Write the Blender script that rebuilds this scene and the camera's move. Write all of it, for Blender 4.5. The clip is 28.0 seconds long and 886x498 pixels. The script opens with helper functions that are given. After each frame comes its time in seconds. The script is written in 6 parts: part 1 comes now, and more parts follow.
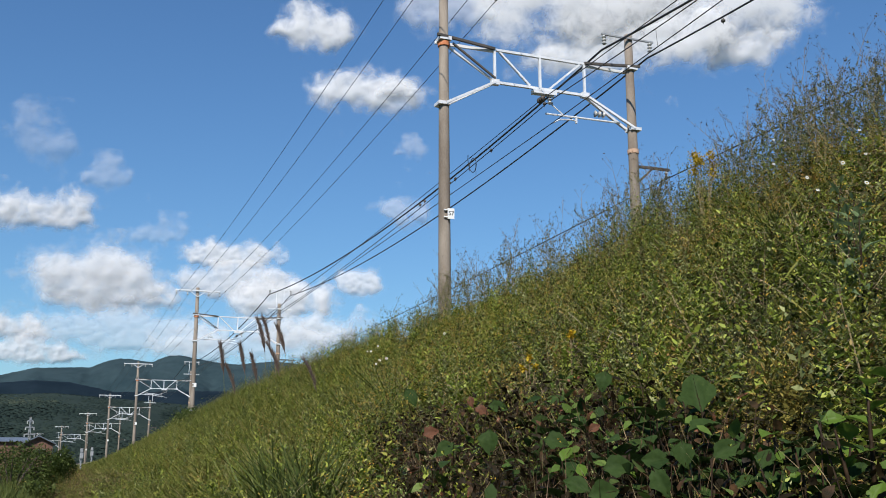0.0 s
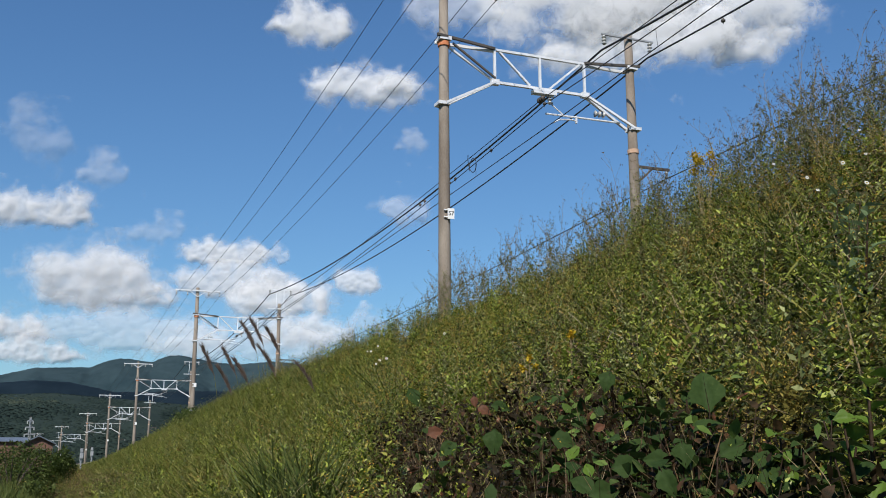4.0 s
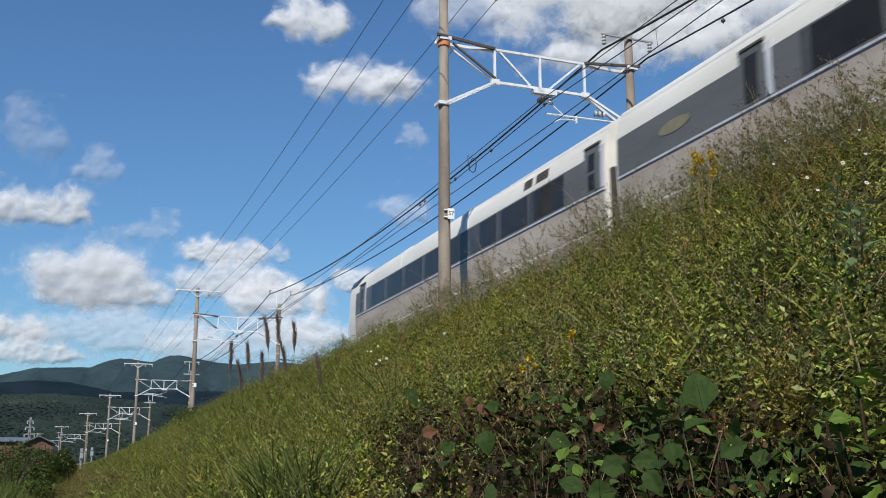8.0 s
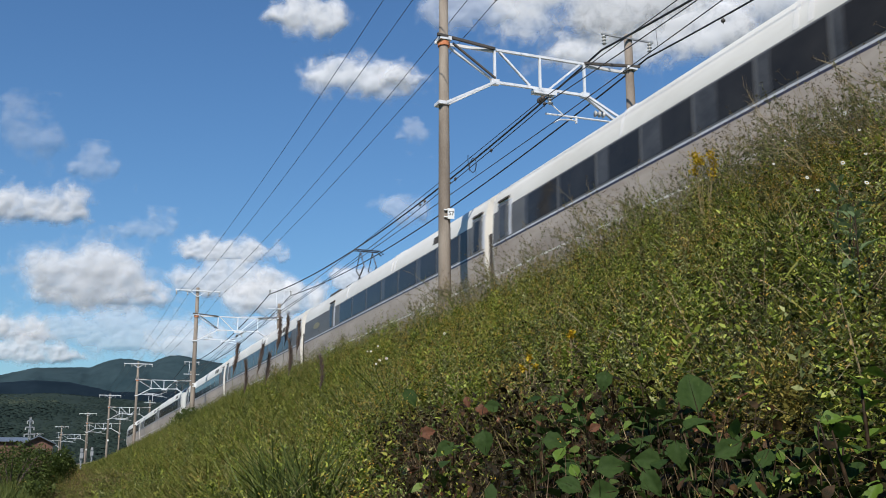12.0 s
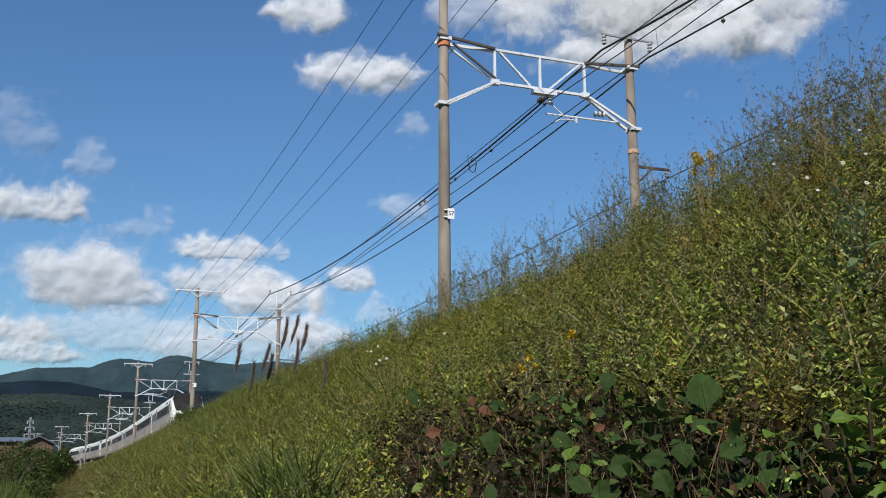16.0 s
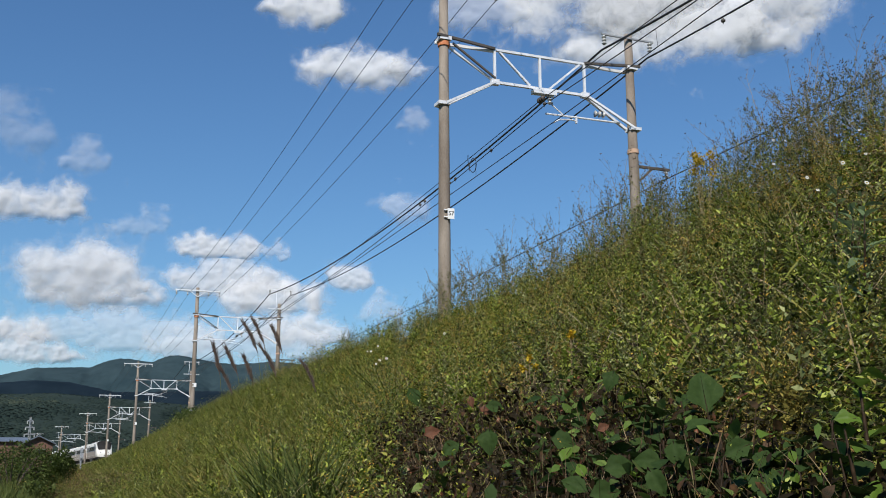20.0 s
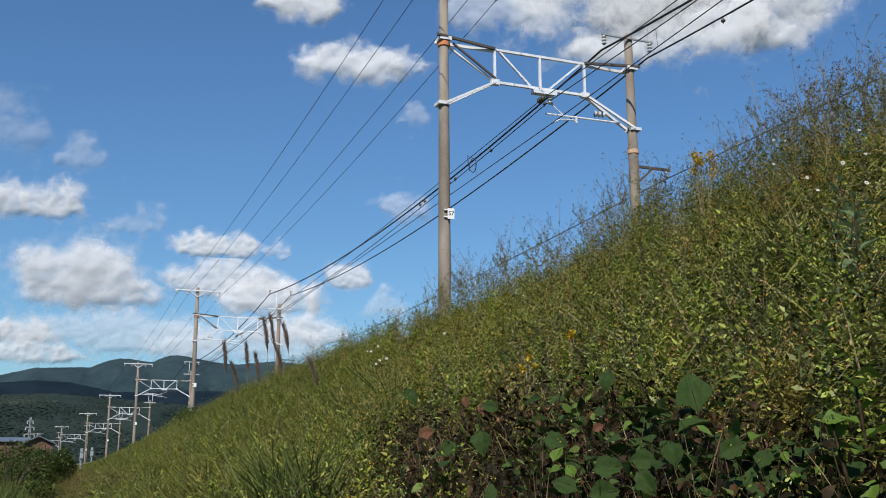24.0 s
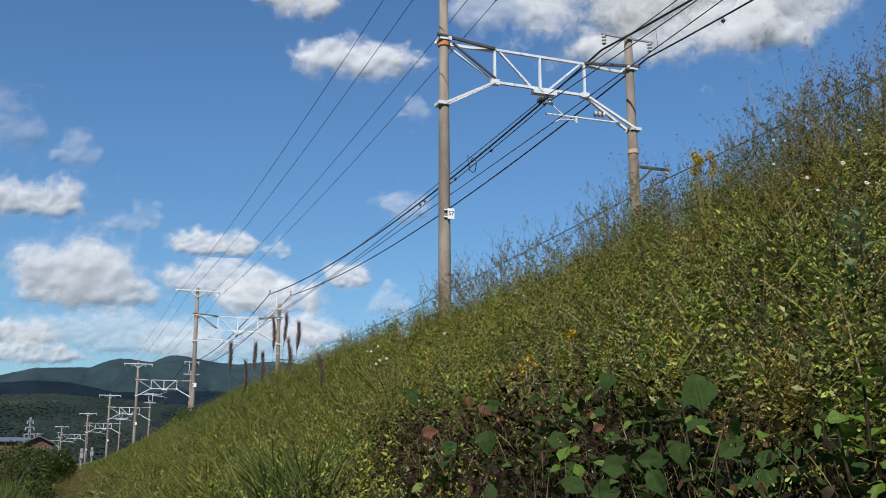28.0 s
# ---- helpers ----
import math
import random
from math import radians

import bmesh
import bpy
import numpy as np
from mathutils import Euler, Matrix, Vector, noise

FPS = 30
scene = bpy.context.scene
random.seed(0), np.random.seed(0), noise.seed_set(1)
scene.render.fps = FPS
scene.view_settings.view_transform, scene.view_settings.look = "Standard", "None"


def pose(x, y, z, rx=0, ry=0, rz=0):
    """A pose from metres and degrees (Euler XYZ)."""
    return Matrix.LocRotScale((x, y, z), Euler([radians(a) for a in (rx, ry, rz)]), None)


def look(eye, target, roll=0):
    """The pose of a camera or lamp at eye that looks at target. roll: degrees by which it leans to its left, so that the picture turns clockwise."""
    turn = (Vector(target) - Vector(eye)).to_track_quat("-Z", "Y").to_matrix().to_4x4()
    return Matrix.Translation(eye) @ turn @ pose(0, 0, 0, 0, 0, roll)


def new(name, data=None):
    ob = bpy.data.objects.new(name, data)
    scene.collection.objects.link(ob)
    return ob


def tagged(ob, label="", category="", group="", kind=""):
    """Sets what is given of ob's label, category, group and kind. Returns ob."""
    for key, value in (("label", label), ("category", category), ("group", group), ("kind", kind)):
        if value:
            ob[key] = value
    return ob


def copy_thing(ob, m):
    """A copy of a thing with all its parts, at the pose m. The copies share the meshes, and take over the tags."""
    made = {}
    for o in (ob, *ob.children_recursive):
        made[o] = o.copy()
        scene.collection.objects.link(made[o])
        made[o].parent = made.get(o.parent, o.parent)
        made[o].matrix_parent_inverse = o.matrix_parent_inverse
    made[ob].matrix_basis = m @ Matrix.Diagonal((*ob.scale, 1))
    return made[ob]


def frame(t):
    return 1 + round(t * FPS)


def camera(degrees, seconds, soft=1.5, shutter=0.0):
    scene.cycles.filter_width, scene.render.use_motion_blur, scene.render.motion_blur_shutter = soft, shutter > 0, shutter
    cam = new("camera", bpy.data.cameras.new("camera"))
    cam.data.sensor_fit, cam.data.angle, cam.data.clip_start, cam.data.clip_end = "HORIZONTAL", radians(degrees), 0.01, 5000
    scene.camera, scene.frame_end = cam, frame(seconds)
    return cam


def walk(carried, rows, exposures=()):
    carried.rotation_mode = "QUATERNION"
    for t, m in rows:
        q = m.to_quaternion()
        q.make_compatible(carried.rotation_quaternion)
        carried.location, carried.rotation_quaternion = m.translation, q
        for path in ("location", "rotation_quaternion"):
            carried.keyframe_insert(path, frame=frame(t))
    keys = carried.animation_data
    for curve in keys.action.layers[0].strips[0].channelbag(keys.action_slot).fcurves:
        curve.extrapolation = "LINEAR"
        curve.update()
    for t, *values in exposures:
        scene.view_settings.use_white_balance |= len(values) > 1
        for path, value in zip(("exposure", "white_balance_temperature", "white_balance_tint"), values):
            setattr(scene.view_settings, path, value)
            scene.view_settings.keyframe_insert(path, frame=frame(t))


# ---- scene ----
# ---- camera ----
cam = camera(47.62, 28.0, soft=0.95, shutter=0.16)
EYE = Vector((0.0, 0.0, 1.5))
AIM = pose(0, 0, 0, 0, 0, -21.533) @ pose(0, 0, 0, 90 + 12.339) @ pose(0, 0, 0, 0, 0, -0.209)
AIM.translation = EYE
walk(cam, [(0.0, AIM), (28.0, AIM)], [(0.0, 0.17), (0.8, 0.08), (12.0, 0.05), (28.0, 0.05)])

# ---- world, sun, exposure ----
SUN_DIR = Vector((-0.40, -0.60, 0.69)).normalized()
world = bpy.data.worlds.new("sky")
scene.world = world
world.use_nodes = True
wn, wl = world.node_tree.nodes, world.node_tree.links
sky = wn.new("ShaderNodeTexSky")
sky.sky_type, sky.sun_disc = "NISHITA", False
sky.sun_elevation = math.asin(SUN_DIR.z)
sky.sun_rotation = math.atan2(SUN_DIR.x, SUN_DIR.y)
sky.altitude, sky.air_density, sky.dust_density, sky.ozone_density = 300, 1.42, 0.03, 4.8
tint = wn.new("ShaderNodeMix")
tint.data_type, tint.blend_type = "RGBA", "MULTIPLY"
tint.inputs["Factor"].default_value = 1.0
tint.inputs["B"].default_value = (0.71, 0.98, 1.24, 1)
wl.new(sky.outputs[0], tint.inputs["A"])
wl.new(tint.outputs["Result"], wn["Background"].inputs[0])
wn["Background"].inputs[1].default_value = 0.080
sun_data = bpy.data.lights.new("sun", "SUN")
sun_data.energy, sun_data.angle, sun_data.color = 5.0, radians(0.5), (1.0, 0.95, 0.88)
sun = new("sun", sun_data)
sun.matrix_basis = look(SUN_DIR * 100, (0, 0, 0))


# ---- materials ----
def material(name, rough=0.8, metal=0.0):
    m = bpy.data.materials.new(name)
    m.use_nodes = True
    b = m.node_tree.nodes["Principled BSDF"]
    b.inputs["Roughness"].default_value, b.inputs["Metallic"].default_value = rough, metal
    return m, m.node_tree.nodes, m.node_tree.links, b


def ramp(nodes, stops):
    r = nodes.new("ShaderNodeValToRGB")
    e = r.color_ramp.elements
    while len(e) < len(stops):
        e.new(0.5)
    for el, (p, c) in zip(e, stops):
        el.position, el.color = p, (*c, 1)
    return r


def worn(name, low, high, scale=6.0, rough=0.75, metal=0.0, bump=0.15, fine=60.0, stretch=(1, 1, 1)):
    """Two colours mixed by coarse and fine noise, with a little relief."""
    m, n, l, b = material(name, rough, metal)
    tc, mp = n.new("ShaderNodeTexCoord"), n.new("ShaderNodeMapping")
    mp.inputs["Scale"].default_value = stretch
    l.new(tc.outputs["Object"], mp.inputs[0])
    a, f = n.new("ShaderNodeTexNoise"), n.new("ShaderNodeTexNoise")
    a.inputs["Scale"].default_value, a.inputs["Detail"].default_value = scale, 6
    f.inputs["Scale"].default_value, f.inputs["Detail"].default_value = fine, 3
    l.new(mp.outputs[0], a.inputs[0]), l.new(mp.outputs[0], f.inputs[0])
    mix = n.new("ShaderNodeMath")
    mix.operation = "MULTIPLY_ADD"
    mix.inputs[1].default_value = 0.35
    l.new(f.outputs[0], mix.inputs[0]), l.new(a.outputs[0], mix.inputs[2])
    r = ramp(n, [(0.45, low), (0.9, high)])
    l.new(mix.outputs[0], r.inputs[0]), l.new(r.outputs[0], b.inputs["Base Color"])
    bp = n.new("ShaderNodeBump")
    bp.inputs["Strength"].default_value, bp.inputs["Distance"].default_value = bump, 0.02
    l.new(mix.outputs[0], bp.inputs["Height"]), l.new(bp.outputs[0], b.inputs["Normal"])
    return m



def matt(m):
    """Takes the sheen off broken ground and woods."""
    m.node_tree.nodes["Principled BSDF"].inputs["Specular IOR Level"].default_value = 0.03
    return m


def foliage(name, stops, patch=0.5, through_light=0.3, rough=0.55, vary=1.1, gloss=0.12, single=0.62):
    """Leaves: colour by leaf and by broad patches of the ground, some light through the blade."""
    m, n, l, b = material(name, rough)
    geo, tc = n.new("ShaderNodeNewGeometry"), n.new("ShaderNodeTexCoord")
    a = n.new("ShaderNodeTexNoise")
    a.inputs["Scale"].default_value, a.inputs["Detail"].default_value = patch, 4
    l.new(tc.outputs["Object"], a.inputs[0])
    mul = n.new("ShaderNodeMath")
    mul.operation = "MULTIPLY_ADD"
    mul.inputs[1].default_value = single
    l.new(geo.outputs["Random Per Island"], mul.inputs[0])
    sub = n.new("ShaderNodeMath")
    sub.operation = "MULTIPLY_ADD"
    sub.inputs[1].default_value, sub.inputs[2].default_value = vary, 0.5 - single / 2 - vary / 2
    l.new(a.outputs[0], sub.inputs[0]), l.new(sub.outputs[0], mul.inputs[2])
    fleck = n.new("ShaderNodeTexNoise")
    fleck.inputs["Scale"].default_value, fleck.inputs["Detail"].default_value = 45, 3
    l.new(tc.outputs["Object"], fleck.inputs[0])
    add = n.new("ShaderNodeMath")
    add.operation = "MULTIPLY_ADD"
    add.inputs[1].default_value = 0.7
    l.new(fleck.outputs[0], add.inputs[0])
    shift = n.new("ShaderNodeMath")
    shift.operation = "SUBTRACT"
    shift.inputs[1].default_value = 0.35
    l.new(mul.outputs[0], shift.inputs[0]), l.new(shift.outputs[0], add.inputs[2])
    r = ramp(n, stops)
    l.new(add.outputs[0], r.inputs[0]), l.new(r.outputs[0], b.inputs["Base Color"])
    relief = n.new("ShaderNodeBump")
    relief.inputs["Strength"].default_value, relief.inputs["Distance"].default_value = 0.25, 0.01
    l.new(fleck.outputs[0], relief.inputs["Height"]), l.new(relief.outputs[0], b.inputs["Normal"])
    b.inputs["Specular IOR Level"].default_value = gloss
    tr, mx = n.new("ShaderNodeBsdfTranslucent"), n.new("ShaderNodeMixShader")
    mx.inputs[0].default_value = through_light
    l.new(r.outputs[0], tr.inputs[0])
    l.new(b.outputs[0], mx.inputs[1]), l.new(tr.outputs[0], mx.inputs[2])
    l.new(mx.outputs[0], n["Material Output"].inputs[0])
    return m


CONCRETE = worn("pole_concrete", (0.150, 0.118, 0.090), (0.30, 0.255, 0.205), 2.5, 0.9, stretch=(1, 1, 0.25))
GALV = worn("galvanised_steel", (0.62, 0.63, 0.64), (0.82, 0.83, 0.84), 4, 0.5, 0.15, 0.05)
DARK_STEEL = worn("weathered_dark_steel", (0.05, 0.045, 0.04), (0.12, 0.10, 0.085), 5, 0.7, 0.3)
PORCELAIN = worn("glazed_porcelain", (0.30, 0.30, 0.29), (0.52, 0.52, 0.50), 8, 0.25, 0, 0.02)
WIRE = worn("dull_cable", (0.012, 0.012, 0.014), (0.035, 0.033, 0.03), 3, 0.6)
COPPER = worn("weathered_wire", (0.03, 0.032, 0.035), (0.08, 0.075, 0.065), 3, 0.55, 0.4)
ORANGE = worn("faded_orange_band", (0.45, 0.13, 0.04), (0.62, 0.24, 0.10), 12, 0.7)
PALE_BAND = worn("bleached_orange_band", (0.42, 0.26, 0.17), (0.58, 0.40, 0.28), 12, 0.8)
PLATE = worn("white_plate", (0.72, 0.72, 0.70), (0.85, 0.85, 0.83), 9, 0.5)
BLACK = worn("black_paint", (0.012, 0.012, 0.012), (0.03, 0.03, 0.03), 9, 0.5)
T_WHITE = worn("train_white_paint", (0.64, 0.615, 0.55), (0.75, 0.725, 0.66), 1.2, 0.42, 0, 0.02, 9, (1, 0.3, 1))
T_BAND = worn("train_grey_band", (0.095, 0.095, 0.095), (0.135, 0.134, 0.13), 1.2, 0.5, 0, 0.02, 9, (1, 0.3, 1))
T_LOWER = worn("train_dusty_beige", (0.30, 0.25, 0.205), (0.50, 0.435, 0.37), 1.0, 0.6, 0, 0.03, 9, (1, 0.3, 1))
T_LINE = worn("train_pale_line", (0.45, 0.46, 0.48), (0.6, 0.6, 0.62), 2, 0.4, 0, 0.02)
T_NAVY = worn("train_navy_line", (0.035, 0.032, 0.055), (0.06, 0.055, 0.08), 2, 0.4, 0, 0.02)
T_CURTAIN = worn("curtained_window", (0.040, 0.041, 0.043), (0.085, 0.085, 0.086), 1.5, 0.15, 0, 0.0, 12)
T_GLASS = worn("tinted_window_glass", (0.016, 0.0145, 0.013), (0.038, 0.035, 0.031), 0.7, 0.14, 0, 0.0, 3)
for pane in (T_CURTAIN, T_GLASS):
    pane.node_tree.nodes["Principled BSDF"].inputs["Specular IOR Level"].default_value = 0.22
T_UNDER = worn("grimy_underframe", (0.03, 0.027, 0.024), (0.075, 0.065, 0.055), 4, 0.85)
T_GOLD = worn("gold_emblem", (0.24, 0.20, 0.11), (0.34, 0.29, 0.17), 6, 0.45, 0.3)
BALLAST = worn("ballast_stone", (0.11, 0.09, 0.075), (0.30, 0.26, 0.22), 14, 0.95, 0, 0.9, 40)
RAIL = worn("rusty_rail", (0.09, 0.05, 0.035), (0.20, 0.13, 0.09), 3, 0.6, 0.4)
# Soil kept very dark, so bare gaps between weeds pass for shade.
SOIL = matt(worn("gap_shade_soil", (0.014, 0.014, 0.006), (0.045, 0.036, 0.016), 1.6, 1.0, 0, 0.8, 22))
FIELD = matt(worn("valley_grass", (0.03, 0.045, 0.012), (0.11, 0.11, 0.045), 0.03, 0.95, 0, 0.5, 1.4))
# Dark blue-green stands for a cloud's shadow on the middle hills.
SHADY_WOODS = matt(worn("cloud_shadow_woods", (0.007, 0.014, 0.021), (0.013, 0.023, 0.032), 0.012, 0.95, 0, 0.8, 0.08))
WOODS = matt(worn("forest_floor", (0.020, 0.031, 0.027), (0.031, 0.044, 0.036), 0.02, 0.95, 0, 0.8, 0.12))
# The blue in this green is distance haze, mixed into the base colour.
RANGE = matt(worn("haze_tinted_mountain", (0.019, 0.036, 0.043), (0.041, 0.066, 0.073), 0.007, 0.95, 0, 1.0, 0.045))
ROOF_TILE = worn("blue_grey_roof", (0.07, 0.085, 0.11), (0.16, 0.185, 0.22), 1.5, 0.5)
TIMBER = worn("brown_boards", (0.09, 0.045, 0.03), (0.19, 0.10, 0.07), 2, 0.8)
BARK = worn("bark", (0.04, 0.03, 0.022), (0.10, 0.075, 0.055), 9, 0.9, 0, 0.6)
STALK = foliage("dry_stalk", [(0.0, (0.11, 0.10, 0.04)), (0.5, (0.22, 0.17, 0.085)), (1.0, (0.36, 0.28, 0.16))], 0.8, 0.1)
STRAW = foliage("pale_straw", [(0.0, (0.16, 0.12, 0.06)), (0.6, (0.34, 0.27, 0.16)), (1.0, (0.50, 0.42, 0.28))], 2.0, 0.15)
DRY = foliage("dry_brown_weed", [(0.0, (0.06, 0.035, 0.018)), (0.5, (0.16, 0.10, 0.05)), (1.0, (0.34, 0.25, 0.14))], 2.0, 0.2)
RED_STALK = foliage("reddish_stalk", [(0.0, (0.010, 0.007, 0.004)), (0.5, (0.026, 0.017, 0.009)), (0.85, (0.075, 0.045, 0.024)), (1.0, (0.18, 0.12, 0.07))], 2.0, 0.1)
HERB = foliage("slope_herb", [(0.0, (0.028, 0.042, 0.007)), (0.3, (0.108, 0.146, 0.016)), (0.6, (0.228, 0.243, 0.031)),
                              (0.85, (0.36, 0.36, 0.075)), (1.0, (0.32, 0.235, 0.085))], 3.0, 0.28, 0.5, vary=1.6, gloss=0.16, single=1.0)
FRESH = foliage("fresh_green_weed", [(0.0, (0.038, 0.066, 0.010)), (0.5, (0.176, 0.222, 0.027)), (1.0, (0.40, 0.45, 0.085))], 3.2, 0.32, 0.45, vary=1.4, gloss=0.2, single=1.0)
MUGWORT = foliage("grey_green_weed", [(0.0, (0.045, 0.060, 0.022)), (0.5, (0.135, 0.155, 0.054)), (1.0, (0.36, 0.37, 0.16))], 1.8, 0.2, 0.6, vary=1.4, gloss=0.12, single=1.0)
OLIVE = foliage("yellowing_weed", [(0.0, (0.085, 0.078, 0.018)), (0.5, (0.20, 0.17, 0.038)), (0.8, (0.33, 0.25, 0.06)), (1.0, (0.34, 0.20, 0.07))], 1.8, 0.22, 0.6, vary=1.4, gloss=0.1, single=1.0)
# A darker herb green: shade of the hollows is part of the colour.
UNDER = foliage("shade_toned_undergrowth", [(0.0, (0.030, 0.038, 0.010)), (0.6, (0.080, 0.096, 0.021)), (1.0, (0.17, 0.14, 0.05))], 1.5, 0.2, 0.6, vary=1.2, single=0.6)
BUD = foliage("dark_seed_head", [(0.0, (0.065, 0.052, 0.034)), (0.6, (0.13, 0.10, 0.062)), (1.0, (0.24, 0.18, 0.10))], 2.0, 0.1)
GRASS = foliage("slope_grass", [(0.0, (0.050, 0.072, 0.014)), (0.4, (0.118, 0.138, 0.026)), (0.75, (0.205, 0.195, 0.046)),
                                (1.0, (0.30, 0.24, 0.105))], 0.6, 0.25)
YELLOW = foliage("yellow_floret", [(0.0, (0.36, 0.23, 0.04)), (0.6, (0.54, 0.34, 0.05)), (1.0, (0.32, 0.17, 0.05))], 0.8, 0.15)
GOLD = foliage("goldenrod_bloom", [(0.0, (0.40, 0.26, 0.015)), (1.0, (0.58, 0.42, 0.03))], 2, 0.2)
PETAL = foliage("white_petal", [(0.0, (0.70, 0.70, 0.66)), (1.0, (0.84, 0.84, 0.80))], 2, 0.25)
# These leaves stand in shadow that nothing casts; the green itself is darkened.
BROAD = foliage("shade_painted_broad_leaf", [(0.0, (0.016, 0.032, 0.009)), (0.6, (0.038, 0.066, 0.017)), (1.0, (0.10, 0.13, 0.036))], 6.0, 0.2, 0.65, gloss=0.08)
RUST_RED = foliage("orange_brown_leaf", [(0.0, (0.05, 0.024, 0.013)), (0.6, (0.14, 0.062, 0.034)), (1.0, (0.22, 0.16, 0.09))], 9.0, 0.2)
GREY_LEAF = foliage("grey_green_blade", [(0.0, (0.09, 0.14, 0.06)), (0.6, (0.16, 0.22, 0.10)), (1.0, (0.26, 0.31, 0.17))], 1.2, 0.4, 0.5)
BUSH = foliage("bush_leaf", [(0.0, (0.030, 0.046, 0.012)), (0.6, (0.062, 0.088, 0.020)), (1.0, (0.115, 0.135, 0.040))], 0.6, 0.25, 0.55)
# Lighter green for leaves in patches of sun, brightness held in the colour.
LIME = foliage("sun_painted_leaf", [(0.0, (0.075, 0.145, 0.018)), (1.0, (0.14, 0.21, 0.035))], 1.2, 0.35, 0.45)
# The low and middle browns include the shade inside the thicket.
RUST = foliage("shade_dark_withered_leaf", [(0.0, (0.010, 0.007, 0.003)), (0.6, (0.026, 0.019, 0.008)), (0.88, (0.09, 0.045, 0.020)), (0.95, (0.28, 0.09, 0.05)), (1.0, (0.26, 0.20, 0.12))], 3, 0.2)
REED = foliage("reed_blade", [(0.0, (0.040, 0.062, 0.015)), (0.6, (0.095, 0.120, 0.030)), (1.0, (0.20, 0.18, 0.065))], 0.5, 0.2)
PLUME = foliage("pampas_plume", [(0.0, (0.10, 0.072, 0.060)), (0.6, (0.18, 0.135, 0.11)), (1.0, (0.30, 0.24, 0.20))], 3, 0.25)
FOREST = foliage("forest_crown", [(0.0, (0.012, 0.020, 0.019)), (0.4, (0.020, 0.031, 0.027)), (0.8, (0.030, 0.043, 0.034)), (1.0, (0.050, 0.060, 0.042))], 0.008, 0.0, 0.95, vary=1.6, gloss=0.02, single=0.3)
LEAFY = foliage("leafy_weed", [(0.0, (0.05, 0.10, 0.02)), (0.6, (0.11, 0.17, 0.035)), (1.0, (0.20, 0.25, 0.07))], 0.9)
ZINC = worn("weathered_zinc", (0.22, 0.23, 0.24), (0.36, 0.37, 0.38), 3, 0.6, 0.2, 0.05)
RIDGE_LEAF = foliage("ridge_weed_leaf", [(0.0, (0.080, 0.100, 0.038)), (0.6, (0.175, 0.185, 0.075)), (1.0, (0.33, 0.28, 0.15))], 1.0, 0.3)


